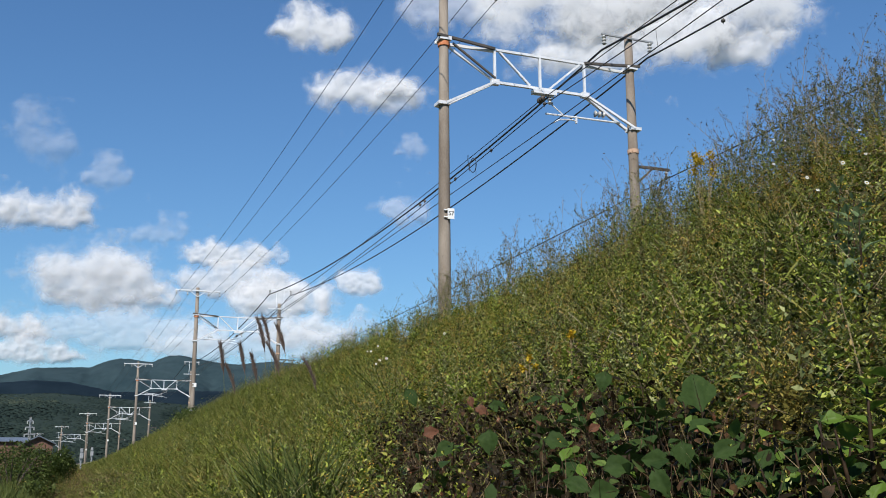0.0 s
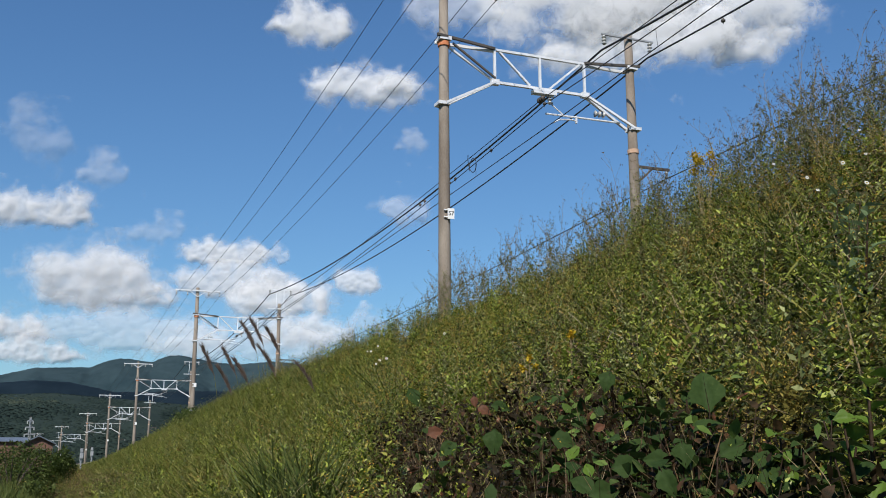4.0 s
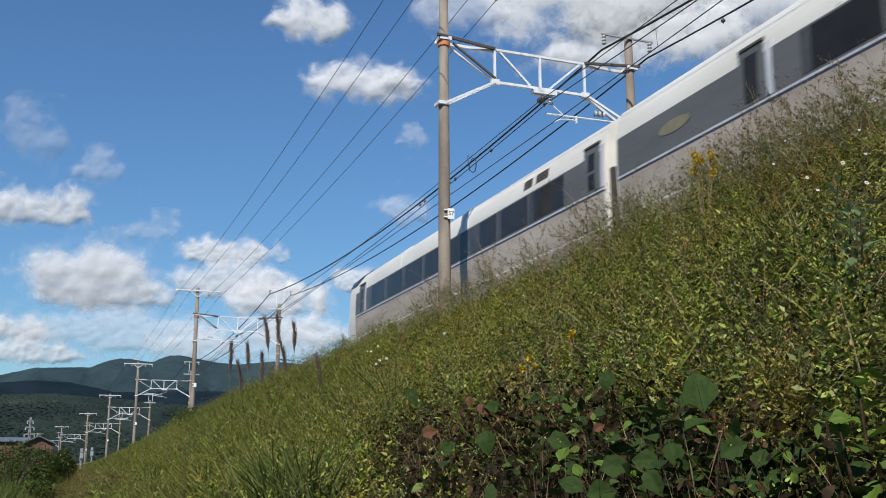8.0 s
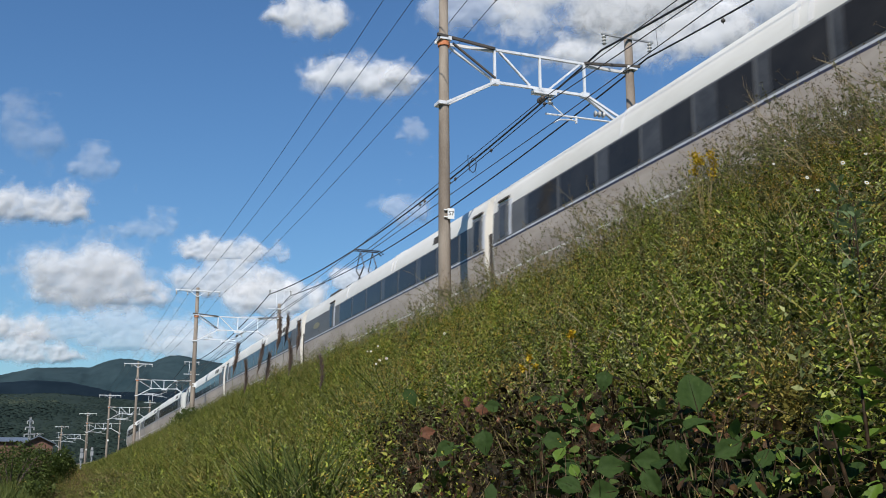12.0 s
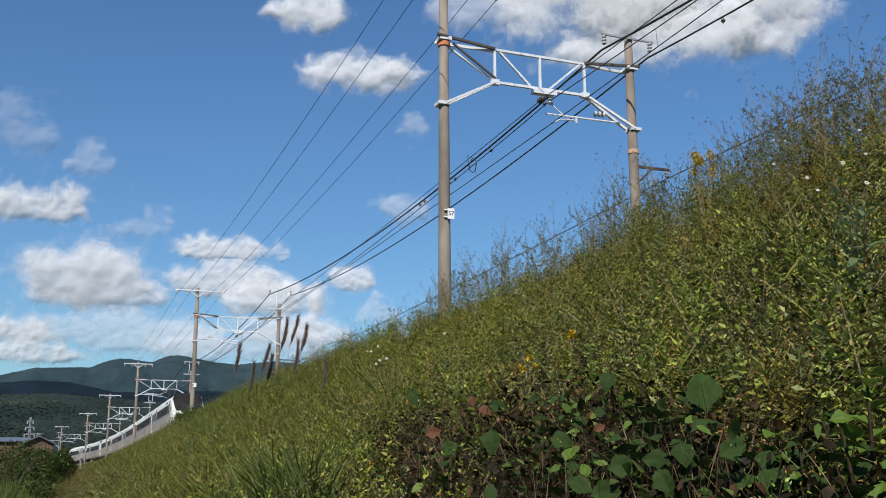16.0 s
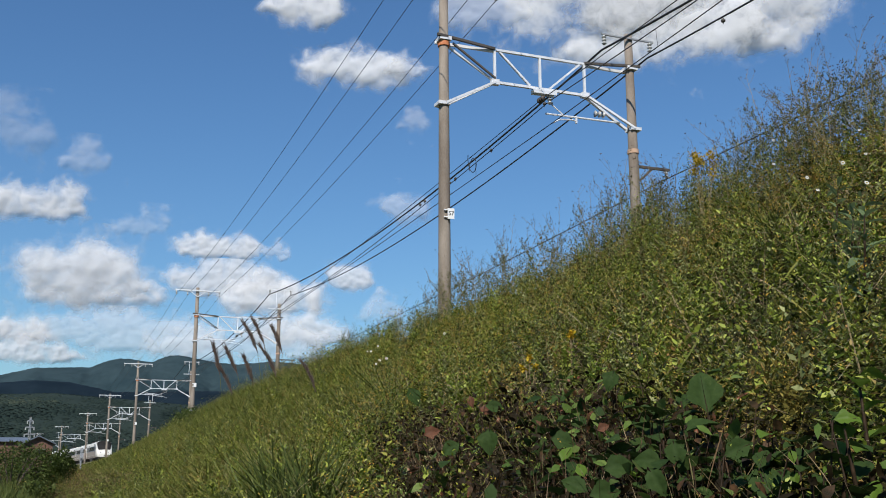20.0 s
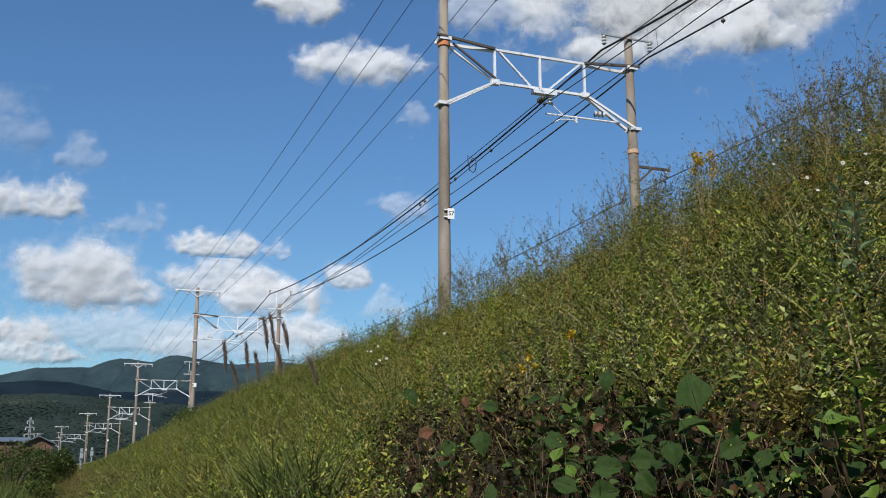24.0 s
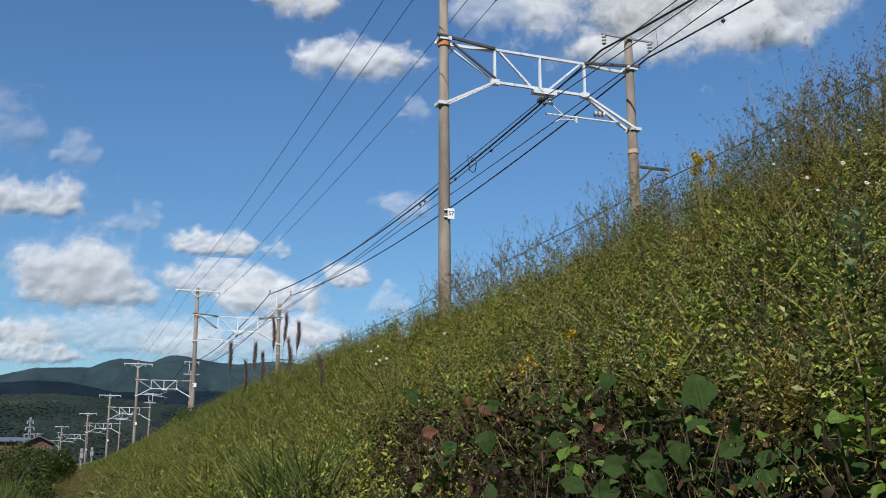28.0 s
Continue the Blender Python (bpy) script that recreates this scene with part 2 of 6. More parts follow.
def cloud_vapour():
    """White vapour: solid inside, torn and thin towards the rim."""
    m = bpy.data.materials.new("cloud_vapour")
    m.use_nodes = True
    n, l = m.node_tree.nodes, m.node_tree.links
    n.remove(n["Principled BSDF"])
    tc, info = n.new("ShaderNodeTexCoord"), n.new("ShaderNodeObjectInfo")
    shift = n.new("ShaderNodeVectorMath")
    shift.operation = "MULTIPLY_ADD"
    l.new(info.outputs["Random"], shift.inputs[0])
    shift.inputs[1].default_value = (9000, 5000, 7000)
    l.new(tc.outputs["Object"], shift.inputs[2])
    big, small = n.new("ShaderNodeTexNoise"), n.new("ShaderNodeTexNoise")
    for t, sc, de, ro in ((big, 0.0062, 3, 0.5), (small, 0.019, 6, 0.56)):
        t.inputs["Scale"].default_value, t.inputs["Detail"].default_value, t.inputs["Roughness"].default_value = sc, de, ro
        t.inputs["Distortion"].default_value = 0.4
        l.new(shift.outputs[0], t.inputs[0])
    sep = n.new("ShaderNodeSeparateXYZ")
    l.new(tc.outputs["UV"], sep.inputs[0])

    def calc(op, a, b=0.0, c=0.0):
        k = n.new("ShaderNodeMath")
        k.operation = op
        for i, v in enumerate((a, b, c)):
            if isinstance(v, (int, float)):
                k.inputs[i].default_value = v
            else:
                l.new(v, k.inputs[i])
        return k.outputs[0]
    thick = n.new("ShaderNodeAttribute")
    thick.attribute_type, thick.attribute_name = "OBJECT", "density"
    tear = calc("MULTIPLY_ADD", thick.outputs["Fac"], -2.6, 4.0)
    body = calc("MULTIPLY_ADD", sep.outputs["X"], 2.0, -0.66)
    body = calc("MULTIPLY_ADD", calc("SUBTRACT", big.outputs[0], 0.5), tear, body)
    body = calc("MULTIPLY_ADD", calc("SUBTRACT", small.outputs[0], 0.5), 2.0, body)
    fade = n.new("ShaderNodeMapRange")
    fade.interpolation_type = "SMOOTHSTEP"
    fade.inputs["From Min"].default_value, fade.inputs["From Max"].default_value = -0.30, 1.40
    l.new(body, fade.inputs[0])
    alpha = calc("MULTIPLY", fade.outputs[0], calc("MULTIPLY", thick.outputs["Fac"], 0.95))
    d, tl, mixa, mixb, clear = (n.new(k) for k in ("ShaderNodeBsdfDiffuse", "ShaderNodeBsdfTranslucent", "ShaderNodeMixShader",
                                                    "ShaderNodeMixShader", "ShaderNodeBsdfTransparent"))
    d.inputs[0].default_value, tl.inputs[0].default_value = (0.70, 0.70, 0.71, 1), (0.70, 0.70, 0.71, 1)
    mixa.inputs[0].default_value = 0.22
    lumps = n.new("ShaderNodeBump")
    lumps.inputs["Strength"].default_value, lumps.inputs["Distance"].default_value = 0.06, 30.0
    l.new(small.outputs[0], lumps.inputs["Height"])
    l.new(lumps.outputs[0], d.inputs["Normal"])
    l.new(d.outputs[0], mixa.inputs[1]), l.new(tl.outputs[0], mixa.inputs[2])
    l.new(alpha, mixb.inputs[0]), l.new(clear.outputs[0], mixb.inputs[1]), l.new(mixa.outputs[0], mixb.inputs[2])
    l.new(mixb.outputs[0], n["Material Output"].inputs[0])
    return m


VAPOUR = cloud_vapour()


# ---- mesh helpers ----
class Geo:
    """Points and faces of one mesh in the making."""

    def __init__(self):
        self.v, self.f = [], []

    def add(self, v, f):
        k = len(self.v)
        self.v += [tuple(p) for p in v]
        self.f += [tuple(i + k for i in q) for q in f]
        return self

    def box(self, cx, cy, cz, sx, sy, sz, m=None):
        p = [Vector((cx + a * sx / 2, cy + b * sy / 2, cz + c * sz / 2)) for c in (-1, 1) for b in (-1, 1) for a in (-1, 1)]
        if m is not None:
            p = [m @ q for q in p]
        return self.add(p, [(0, 2, 3, 1), (4, 5, 7, 6), (0, 1, 5, 4), (2, 6, 7, 3), (0, 4, 6, 2), (1, 3, 7, 5)])

    def beam(self, a, b, w, h):
        """A bar of section w x h from a to b."""
        a, b = Vector(a), Vector(b)
        m = Matrix.Translation((a + b) / 2) @ (b - a).to_track_quat("Y", "Z").to_matrix().to_4x4()
        return self.box(0, 0, 0, w, (b - a).length, h, m)

    def tube(self, pts, radii, n=8, caps=True):
        pts = [Vector(p) for p in pts]
        rings = []
        for i, p in enumerate(pts):
            d = (pts[min(i + 1, len(pts) - 1)] - pts[max(i - 1, 0)]).normalized()
            side = d.cross(Vector((0, 0, 1)) if abs(d.z) < 0.9 else Vector((0, 1, 0))).normalized()
            up = side.cross(d)
            r = radii[i] if isinstance(radii, (list, tuple)) else radii
            rings.append([p + r * (math.cos(a) * side + math.sin(a) * up) for a in [2 * math.pi * j / n for j in range(n)]])
        v = [q for r in rings for q in r]
        f = [(i * n + j, i * n + (j + 1) % n, (i + 1) * n + (j + 1) % n, (i + 1) * n + j) for i in range(len(pts) - 1) for j in range(n)]
        if caps:
            f += [tuple(range(n - 1, -1, -1)), tuple(range((len(pts) - 1) * n, len(pts) * n))]
        return self.add(v, f)

    def grid(self, rows):
        """A sheet through rows of points."""
        w = len(rows[0])
        return self.add([p for r in rows for p in r], [(i * w + j, i * w + j + 1, (i + 1) * w + j + 1, (i + 1) * w + j)
                                                       for i in range(len(rows) - 1) for j in range(w - 1)])

    def mesh(self, name, mat, smooth=False):
        me = bpy.data.meshes.new(name)
        me.from_pydata(self.v, [], self.f)
        me.materials.append(mat)
        if smooth:
            me.shade_smooth()
        return me


def part(name, geo, mat, parent=None, label="", smooth=False):
    ob = new(name, geo.mesh(name, mat, smooth) if isinstance(geo, Geo) else geo)
    ob.parent = parent
    return tagged(ob, label) if label else ob


def thing(name, label, category, group="", kind=""):
    return tagged(new(name), label, category, group, kind)


def big_mesh(name, verts, quads, mat):
    """A mesh from arrays: points (n, 3) and four-cornered faces (m, 4)."""
    me = bpy.data.meshes.new(name)
    me.vertices.add(len(verts))
    me.vertices.foreach_set("co", np.ascontiguousarray(verts, dtype=np.float32).ravel())
    me.loops.add(quads.size)
    me.loops.foreach_set("vertex_index", np.ascontiguousarray(quads, dtype=np.int32).ravel())
    me.polygons.add(len(quads))
    me.polygons.foreach_set("loop_start", np.arange(0, quads.size, 4, dtype=np.int32))
    me.update(calc_edges=True)
    me.materials.append(mat)
    return me


def unit(a):
    return a / np.maximum(np.linalg.norm(a, axis=-1, keepdims=True), 1e-9)


def leaves(base, way, length, width, curl=0.25):
    """Blades with a folded midrib: root points, directions, lengths, widths; returns points and faces."""
    n = len(base)
    way = unit(way)
    side = unit(np.cross(way, np.random.normal(size=(n, 3)) * 0.7 + np.array((0, 0, 1.2))))
    up = np.cross(side, way)
    length, width = length[:, None], width[:, None]
    v = np.empty((n, 4, 3))
    v[:, 0] = base
    mid = base + way * length * 0.45 + up * width * curl
    v[:, 1], v[:, 3] = mid + side * width * 0.5, mid - side * width * 0.5
    v[:, 2] = base + way * length - up * length * curl * 0.5
    return v.reshape(-1, 3), np.arange(4 * n).reshape(-1, 4)


def oval_leaves(base, way, length, width, curl=0.2):
    """Pointed oval blades, folded along the midrib, eight points each."""
    n = len(base)
    way = unit(way)
    side = unit(np.cross(way, np.random.normal(size=(n, 3)) * 0.7 + np.array((0, 0, 1.2))))
    up = np.cross(side, way)
    length, width = length[:, None], width[:, None]
    v = np.empty((n, 8, 3))
    for k, (f, w) in enumerate(((0, 0.06), (0.3, 0.5), (0.65, 0.40), (1.0, 0.03))):
        mid = base + way * length * f - up * length * curl * f * f + up * width * 0.15
        v[:, 2 * k], v[:, 2 * k + 1] = mid + side * width * w, mid - side * width * w
    k = 8 * np.arange(n)[:, None]
    q = np.concatenate([k + np.array(((a, a + 1, a + 3, a + 2),)) for a in (0, 2, 4)], 1).reshape(-1, 4)
    return v.reshape(-1, 3), q


# ---- the line of the railway ----
X0, S0 = 12.357, 23.815
KNOT_Y = np.array((-520.0, -220.0, -80.0, 23.8, 71.7, 118.2, 159.8, 202.3, 256.7, 330.0, 460.0, 900.0))
KNOT_Z = np.array((15.5, 9.9, 7.38, 5.513, 4.735, 4.03, 3.29, 2.70, 2.33, 2.15, 2.1, 2.1))
KNOT_M = np.gradient(KNOT_Z, KNOT_Y)
LIFT_Y = (-520, 24, 32, 40, 50, 60, 72, 100, 130, 170, 220, 300, 900)
LIFT_Z = (0, 0, 0.03, 0.07, 0.15, 0.20, 0.22, 0.29, 0.38, 0.48, 0.56, 0.36, 0)
SIDE_X = (0, 0, -0.05, -0.12, -0.25, -0.33, -0.36, -0.36, -0.10, 0.28, 0.46, 0.20, 0)


def line_x(y):
    """Where the line of poles runs, midway between its two rows."""
    s = np.maximum(np.asarray(y, float) - S0, 0)
    return X0 + 9.761e-5 * s ** 2 - 8.19e-7 * s ** 3


def line_z(y):
    y = np.clip(np.asarray(y, float), KNOT_Y[0], KNOT_Y[-1])
    i = np.clip(np.searchsorted(KNOT_Y, y) - 1, 0, len(KNOT_Y) - 2)
    h = KNOT_Y[i + 1] - KNOT_Y[i]
    t = (y - KNOT_Y[i]) / h
    return ((2 * t ** 3 - 3 * t ** 2 + 1) * KNOT_Z[i] + (t ** 3 - 2 * t ** 2 + t) * h * KNOT_M[i]
            + (3 * t ** 2 - 2 * t ** 3) * KNOT_Z[i + 1] + (t ** 3 - t ** 2) * h * KNOT_M[i + 1])


def rail_lift(y):
    """How far the rails rise over the poles' datum on the far part of the line."""
    return np.interp(y, LIFT_Y, LIFT_Z)


def rail_x(y):
    return line_x(y) + np.interp(y, LIFT_Y, SIDE_X)


def rail_dx(y):
    y = np.asarray(y, float)
    return (rail_x(y + 2) - rail_x(y - 2)) / 4


def rail_z(y):
    return line_z(y) + rail_lift(y)


def on_line(y, off=0.0, up=0.0):
    """A point beside the track: off metres to the right of its middle, up metres over the rails."""
    c = math.hypot(1, float(rail_dx(y)))
    return Vector((float(rail_x(y)) + off / c, y - off * float(rail_dx(y)) / c, float(rail_z(y)) + up))


def by_poles(y, off=0.0, up=0.0):
    """A point beside the line of poles."""
    return Vector((float(line_x(y)) + off, y, float(line_z(y)) + up))


def pole_pose(y):
    p = by_poles(y)
    return pose(p.x, p.y, p.z, 0, 0, -math.degrees(math.atan(float(line_x(y + 2) - line_x(y - 2)) / 4)))


def line_pose(y, pitch=False):
    g = (float(rail_z(y + 1)) - float(rail_z(y - 1))) / 2
    p = on_line(y)
    return pose(p.x, p.y, p.z, math.degrees(math.atan(g)) if pitch else 0, 0, -math.degrees(math.atan(float(rail_dx(y)))))


SHOULDER, RUN = 3.35, 1.72


def drop(y):
    """How far the bank's shoulder lies under the rails."""
    return np.interp(y, (22, 34, 48, 62, 80, 130, 270), (0.62, 0.44, 0.36, 0.60, 0.82, 0.95, 0.90))


def bank_z(x, y):
    """The height of the ground: a level valley and the railway's bank."""
    x, y = np.asarray(x, float), np.asarray(y, float)
    u = np.abs(x - rail_x(y))
    top = rail_z(y) - drop(y)
    z = np.where(u < SHOULDER, top, top - (u - SHOULDER) / RUN)
    return np.maximum(z, 0.0)


# ---- ground, bank and track ----
def ground():
    g = Geo()
    ring = [0, 60, 160, 400, 1000, 2400, 4800]
    for r0, r1 in zip(ring[:-1], ring[1:]):
        n = 48
        for j in range(n):
            a0, a1 = 2 * math.pi * j / n, 2 * math.pi * (j + 1) / n
            q = [(r * math.cos(a), r * math.sin(a), -0.02) for r, a in ((r0, a0), (r1, a0), (r1, a1), (r0, a1))]
            g.add(q if r0 else [q[0], q[1], q[2]], [(0, 1, 2, 3)] if r0 else [(0, 1, 2)])
    ob = part("ground", g, FIELD)
    return tagged(ob, "grassy valley floor below the railway bank", "ground", kind="structure")


def bank():
    ys = np.concatenate((np.arange(-420, -20, 20.0), np.arange(-20, 60, 1.0), np.arange(60, 280, 4.0), np.arange(280, 720, 10.0)))
    rows = []
    for y in ys:
        row = []
        x, top = float(rail_x(y)), float(rail_z(y) - drop(y))
        foot = top * RUN + SHOULDER
        for k in range(-12, 13):
            if abs(k) <= 2:
                u = k / 2 * SHOULDER
            else:
                u = math.copysign(SHOULDER + (foot - SHOULDER + 0.4) * (abs(k) - 2) / 10, k)
            z = float(bank_z(x + u, y)) if abs(k) < 12 else -0.15
            if 2 < abs(k) < 12 and -20 < y < 60:
                z += 0.16 * noise.noise((u * 0.5, y * 0.4, 3.0)) + 0.06 * noise.noise((u * 1.7, y * 1.7, 8.0))
            row.append((x + u, y, z))
        rows.append(row)
    ob = part("embankment", Geo().grid(rows), SOIL, smooth=True)
    return tagged(ob, "steep weed-covered railway embankment, soil coloured dark as gap shade", "embankment", kind="structure")


def track():
    ys = np.arange(-420, 700, 4.0)
    bed = [(-2.5, -0.56), (-1.7, -0.2), (-1.4, -0.17), (1.4, -0.17), (1.7, -0.2), (2.5, -0.56)]
    ob = part("ballast_bed", Geo().grid([[on_line(y, o, h) for o, h in bed] for y in ys]), BALLAST)
    tagged(ob, "bed of grey-brown crushed stone under the track", "ballast", kind="structure")
    for side in (-1, 1):
        prof = [(-0.065, -0.17), (-0.012, -0.14), (-0.012, -0.04), (-0.033, -0.035), (-0.033, 0), (0.033, 0), (0.033, -0.035),
                (0.012, -0.04), (0.012, -0.14), (0.065, -0.17)]
        rows = [[on_line(y, side * 0.566 + o, h) for o, h in prof] for y in ys]
        tagged(part("rail", Geo().grid(rows), RAIL), "long steel running rail with rusty web", "rail", "track rails", "structure")
    g = Geo()
    for y in np.arange(-60, 260, 0.62):
        m = line_pose(float(y))
        g.box(0, 0, -0.19, 2.0, 0.22, 0.09, m)
    tagged(part("sleepers", g, CONCRETE), "concrete sleepers laid in ballast", "sleepers", kind="stuff")


# ---- overhead line ----
WL, WR = -2.92, 2.96


def insulator(g, x, y, z, n=3, r=0.11):
    """A string of n sheds hanging down from (x, y, z)."""
    for k in range(n):
        a = z - 0.10 * k
        g.tube([(x, y, a), (x, y, a - 0.035), (x, y, a - 0.055), (x, y, a - 0.065), (x, y, a - 0.10)], [0.03, 0.045, r * 0.8, r * 0.72, 0.03], 12)


def overhead_portal(near):
    """Two concrete poles with a trussed steel bridge over the single track; local x crosses the track, z is over the rails."""
    top = thing("overhead_line_portal", "concrete poles with a white steel truss carrying overhead wires", "portal", "overhead line portals")
    lt, rt, foot = 9.37, 8.53, -2.2
    for x, h, nm in ((WL, lt, "left"), (WR, rt, "right")):
        pole = part("pole", Geo().tube([(x, 0, foot), (x, 0, 0), (x, 0, h * 0.5), (x, 0, h), (x, 0, h + 0.03)],
                                       [0.185, 0.17, 0.145, 0.118, 0.06], 20), CONCRETE, top, "weathered brown-grey concrete pole", True)
        for z in ((7.25,) if x < 0 else (4.85,)):
            part("clamp_band", Geo().tube([(x, 0, z), (x, 0, z + 0.12)], 0.165, 16), ORANGE if x < 0 else PALE_BAND, pole)
    # chords: slim dark end pieces, white truss between
    n1, n2, n3, hb, hl, ha = -1.40, 0.0, 1.43, 7.39, 6.43, 5.58
    part("top_chord", Geo().beam((n1 - 0.05, 0, hb), (n3 + 0.05, 0, hb), 0.075, 0.068), GALV, top, "white steel top chord")
    part("chord_end", Geo().beam((WL - 0.25, -0.17, hb + 0.12), (n1, -0.03, hb + 0.02), 0.07, 0.07), DARK_STEEL, top, "dark steel angle")
    part("chord_end", Geo().beam((WL - 0.2, 0.17, hb + 0.02), (n1, 0.05, hb - 0.02), 0.06, 0.08), GALV, top)
    part("chord_end", Geo().beam((n3, -0.03, hb + 0.02), (WR + 0.25, -0.17, hb + 0.12), 0.07, 0.07), DARK_STEEL, top, "dark steel angle")
    part("chord_end", Geo().beam((n3, 0.05, hb - 0.02), (WR + 0.2, 0.17, hb + 0.02), 0.06, 0.08), GALV, top)
    part("bottom_chord", Geo().beam((n1 - 0.05, 0, hl), (n3 + 0.05, 0, hl), 0.08, 0.072), GALV, top, "white steel bottom chord")
    for x in (n1, n2, n3):
        part("truss_post", Geo().beam((x, 0, hl), (x, 0, hb), 0.065, 0.065), GALV, top)
    for a, b in ((n1 + 0.15, -0.32), (n3 - 0.15, 0.30)):
        part("truss_diagonal", Geo().beam((a, 0, hb - 0.04), (b, 0, hl + 0.05), 0.06, 0.055), GALV, top)
    for w, n in ((WL, n1), (WR, n3)):
        s = 1 if w > 0 else -1
        part("knee_brace", Geo().beam((w, -0.17, ha), (n, -0.05, hl), 0.065, 0.065), GALV, top, "white steel knee brace")
        part("knee_brace", Geo().beam((w, 0.17, ha), (n, 0.05, hl), 0.075, 0.075), GALV, top)
        part("gusset_plate", Geo().box(n, 0, hl, 0.24, 0.14, 0.15), GALV, top)
        part("pole_bracket", Geo().box(w + s * 0.04, 0, ha, 0.34, 0.36, 0.09), GALV, top)
        part("pole_bracket", Geo().box(w, 0, hb + 0.06, 0.34, 0.36, 0.10), GALV, top)
        if w < 0:
            part("upper_stay", Geo().beam((w - s * 0.25, -0.05, hb - 0.02), (n, -0.05, hl + 0.10), 0.05, 0.05), DARK_STEEL, top)
            part("upper_stay", Geo().beam((w - s * 0.15, 0.05, hb - 0.10), (n, 0.05, hl + 0.05), 0.055, 0.055), GALV, top)
    hang = part("hanger_frame", Geo().box(0.12, 0, hl - 0.07, 0.72, 0.20, 0.04), GALV, top)
    for y in (-0.09, 0.09):
        part("hanger_rail", Geo().box(0.12, y, hl - 0.13, 0.72, 0.03, 0.07), GALV, hang)
    g = Geo()
    insulator(g, 0.30, 0, hl - 0.12, 3)
    part("insulator", g, PORCELAIN, top, "grey porcelain insulator", True)
    g = Geo()
    for k in range(3):
        g.tube([(-0.06, -0.05 - 0.11 * k, 6.05), (-0.06, -0.10 - 0.11 * k, 6.05)], [0.085, 0.045], 10)
    part("insulator", g, DARK_STEEL, top, "dark strain insulator", True)
    # steadying arm for the contact wire
    s = 1 if near else -1
    part("register_arm", Geo().tube([(s * 2.55, 0, 5.74), (s * 0.15, 0, 5.72)], 0.03, 8), GALV, top)
    part("register_arm", Geo().tube([(0.30, 0, 6.05), (s * 0.75, 0, 5.72)], 0.018, 6), GALV, top)
    part("steady_arm", Geo().tube([(s * 1.15, 0, 5.62), (s * 0.95, 0, 5.64), (s * 0.6, 0, 5.60), (0.37, 0, 5.47)], 0.022, 6), GALV, top)
    part("drop_bracket", Geo().box(s * 1.12, 0, 5.66, 0.05, 0.05, 0.22), GALV, top)
    g = Geo()
    for k in range(3):
        g.tube([(s * (1.75 + 0.13 * k), 0, 5.92), (s * (1.80 + 0.13 * k), 0, 5.92)], [0.10, 0.06], 10)
    part("insulator", g, PORCELAIN, top, smooth=True)
    # four light wires on the tall pole
    arm = part("crossarm", Geo().box(WL, -0.16, 9.14, 3.1, 0.09, 0.09), GALV, top, "grey steel crossarm")
    for s in (-1, 1):
        part("arm_stay", Geo().beam((WL + s * 0.6, -0.16, 9.12), (WL, -0.16, 8.7), 0.04, 0.04), GALV, arm)
    for x in (-4.39, -3.62, -2.17, -1.40):
        g = Geo()
        insulator(g, x, -0.16, 9.10, 3, 0.08)
        part("insulator", g, PORCELAIN, top, smooth=True)
    # heavy feeders on the short pole
    if near:
        part("crossarm", Geo().box(2.85, -0.15, 8.36, 1.75, 0.05, 0.05), ZINC, top, "thin grey steel crossarm")
        z = 8.33
    else:
        part("crossarm", Geo().box(2.97, -0.13, 8.15, 1.75, 0.07, 0.07), GALV, top, "pale steel crossarm")
        upper = part("crossarm", Geo().box(2.97, -0.13, 9.55, 1.7, 0.06, 0.06), GALV, top, "pale steel crossarm above the pole")
        for x in (2.70, 3.25):
            part("riser", Geo().box(x, -0.13, 8.83, 0.05, 0.05, 1.42), GALV, upper)
        z = 9.55
    for x in (2.05, 3.60) if near else (2.20, 3.74):
        g = Geo()
        insulator(g, x, -0.15, z, 3, 0.095)
        part("insulator", g, PORCELAIN, top, "pale porcelain insulator", True)
    low = part("lower_bracket", Geo().box(3.5, -0.05, 4.47, 1.25, 0.07, 0.07), DARK_STEEL, top, "dark steel bracket")
    part("bracket_stay", Geo().beam((3.0, -0.05, 3.95), (3.55, -0.05, 4.45), 0.05, 0.05), DARK_STEEL, low)
    g = Geo()
    insulator(g, 4.02, -0.05, 4.42, 2, 0.08)
    part("insulator", g, PORCELAIN, top, smooth=True)
    sign = part("pole_plate", Geo().box(WL + 0.10, -0.22, 2.50, 0.185, 0.015, 0.285), PLATE, top, "small white pole plate")
    for z in (2.41, 2.60):
        part("plate_bracket", Geo().box(WL + 0.02, -0.185, z, 0.20, 0.05, 0.03), PLATE, sign)
    return top, sign


PORTAL_Y = (-24.5, 23.81, 71.71, 118.22, 159.76, 202.28, 256.73, 305.0)


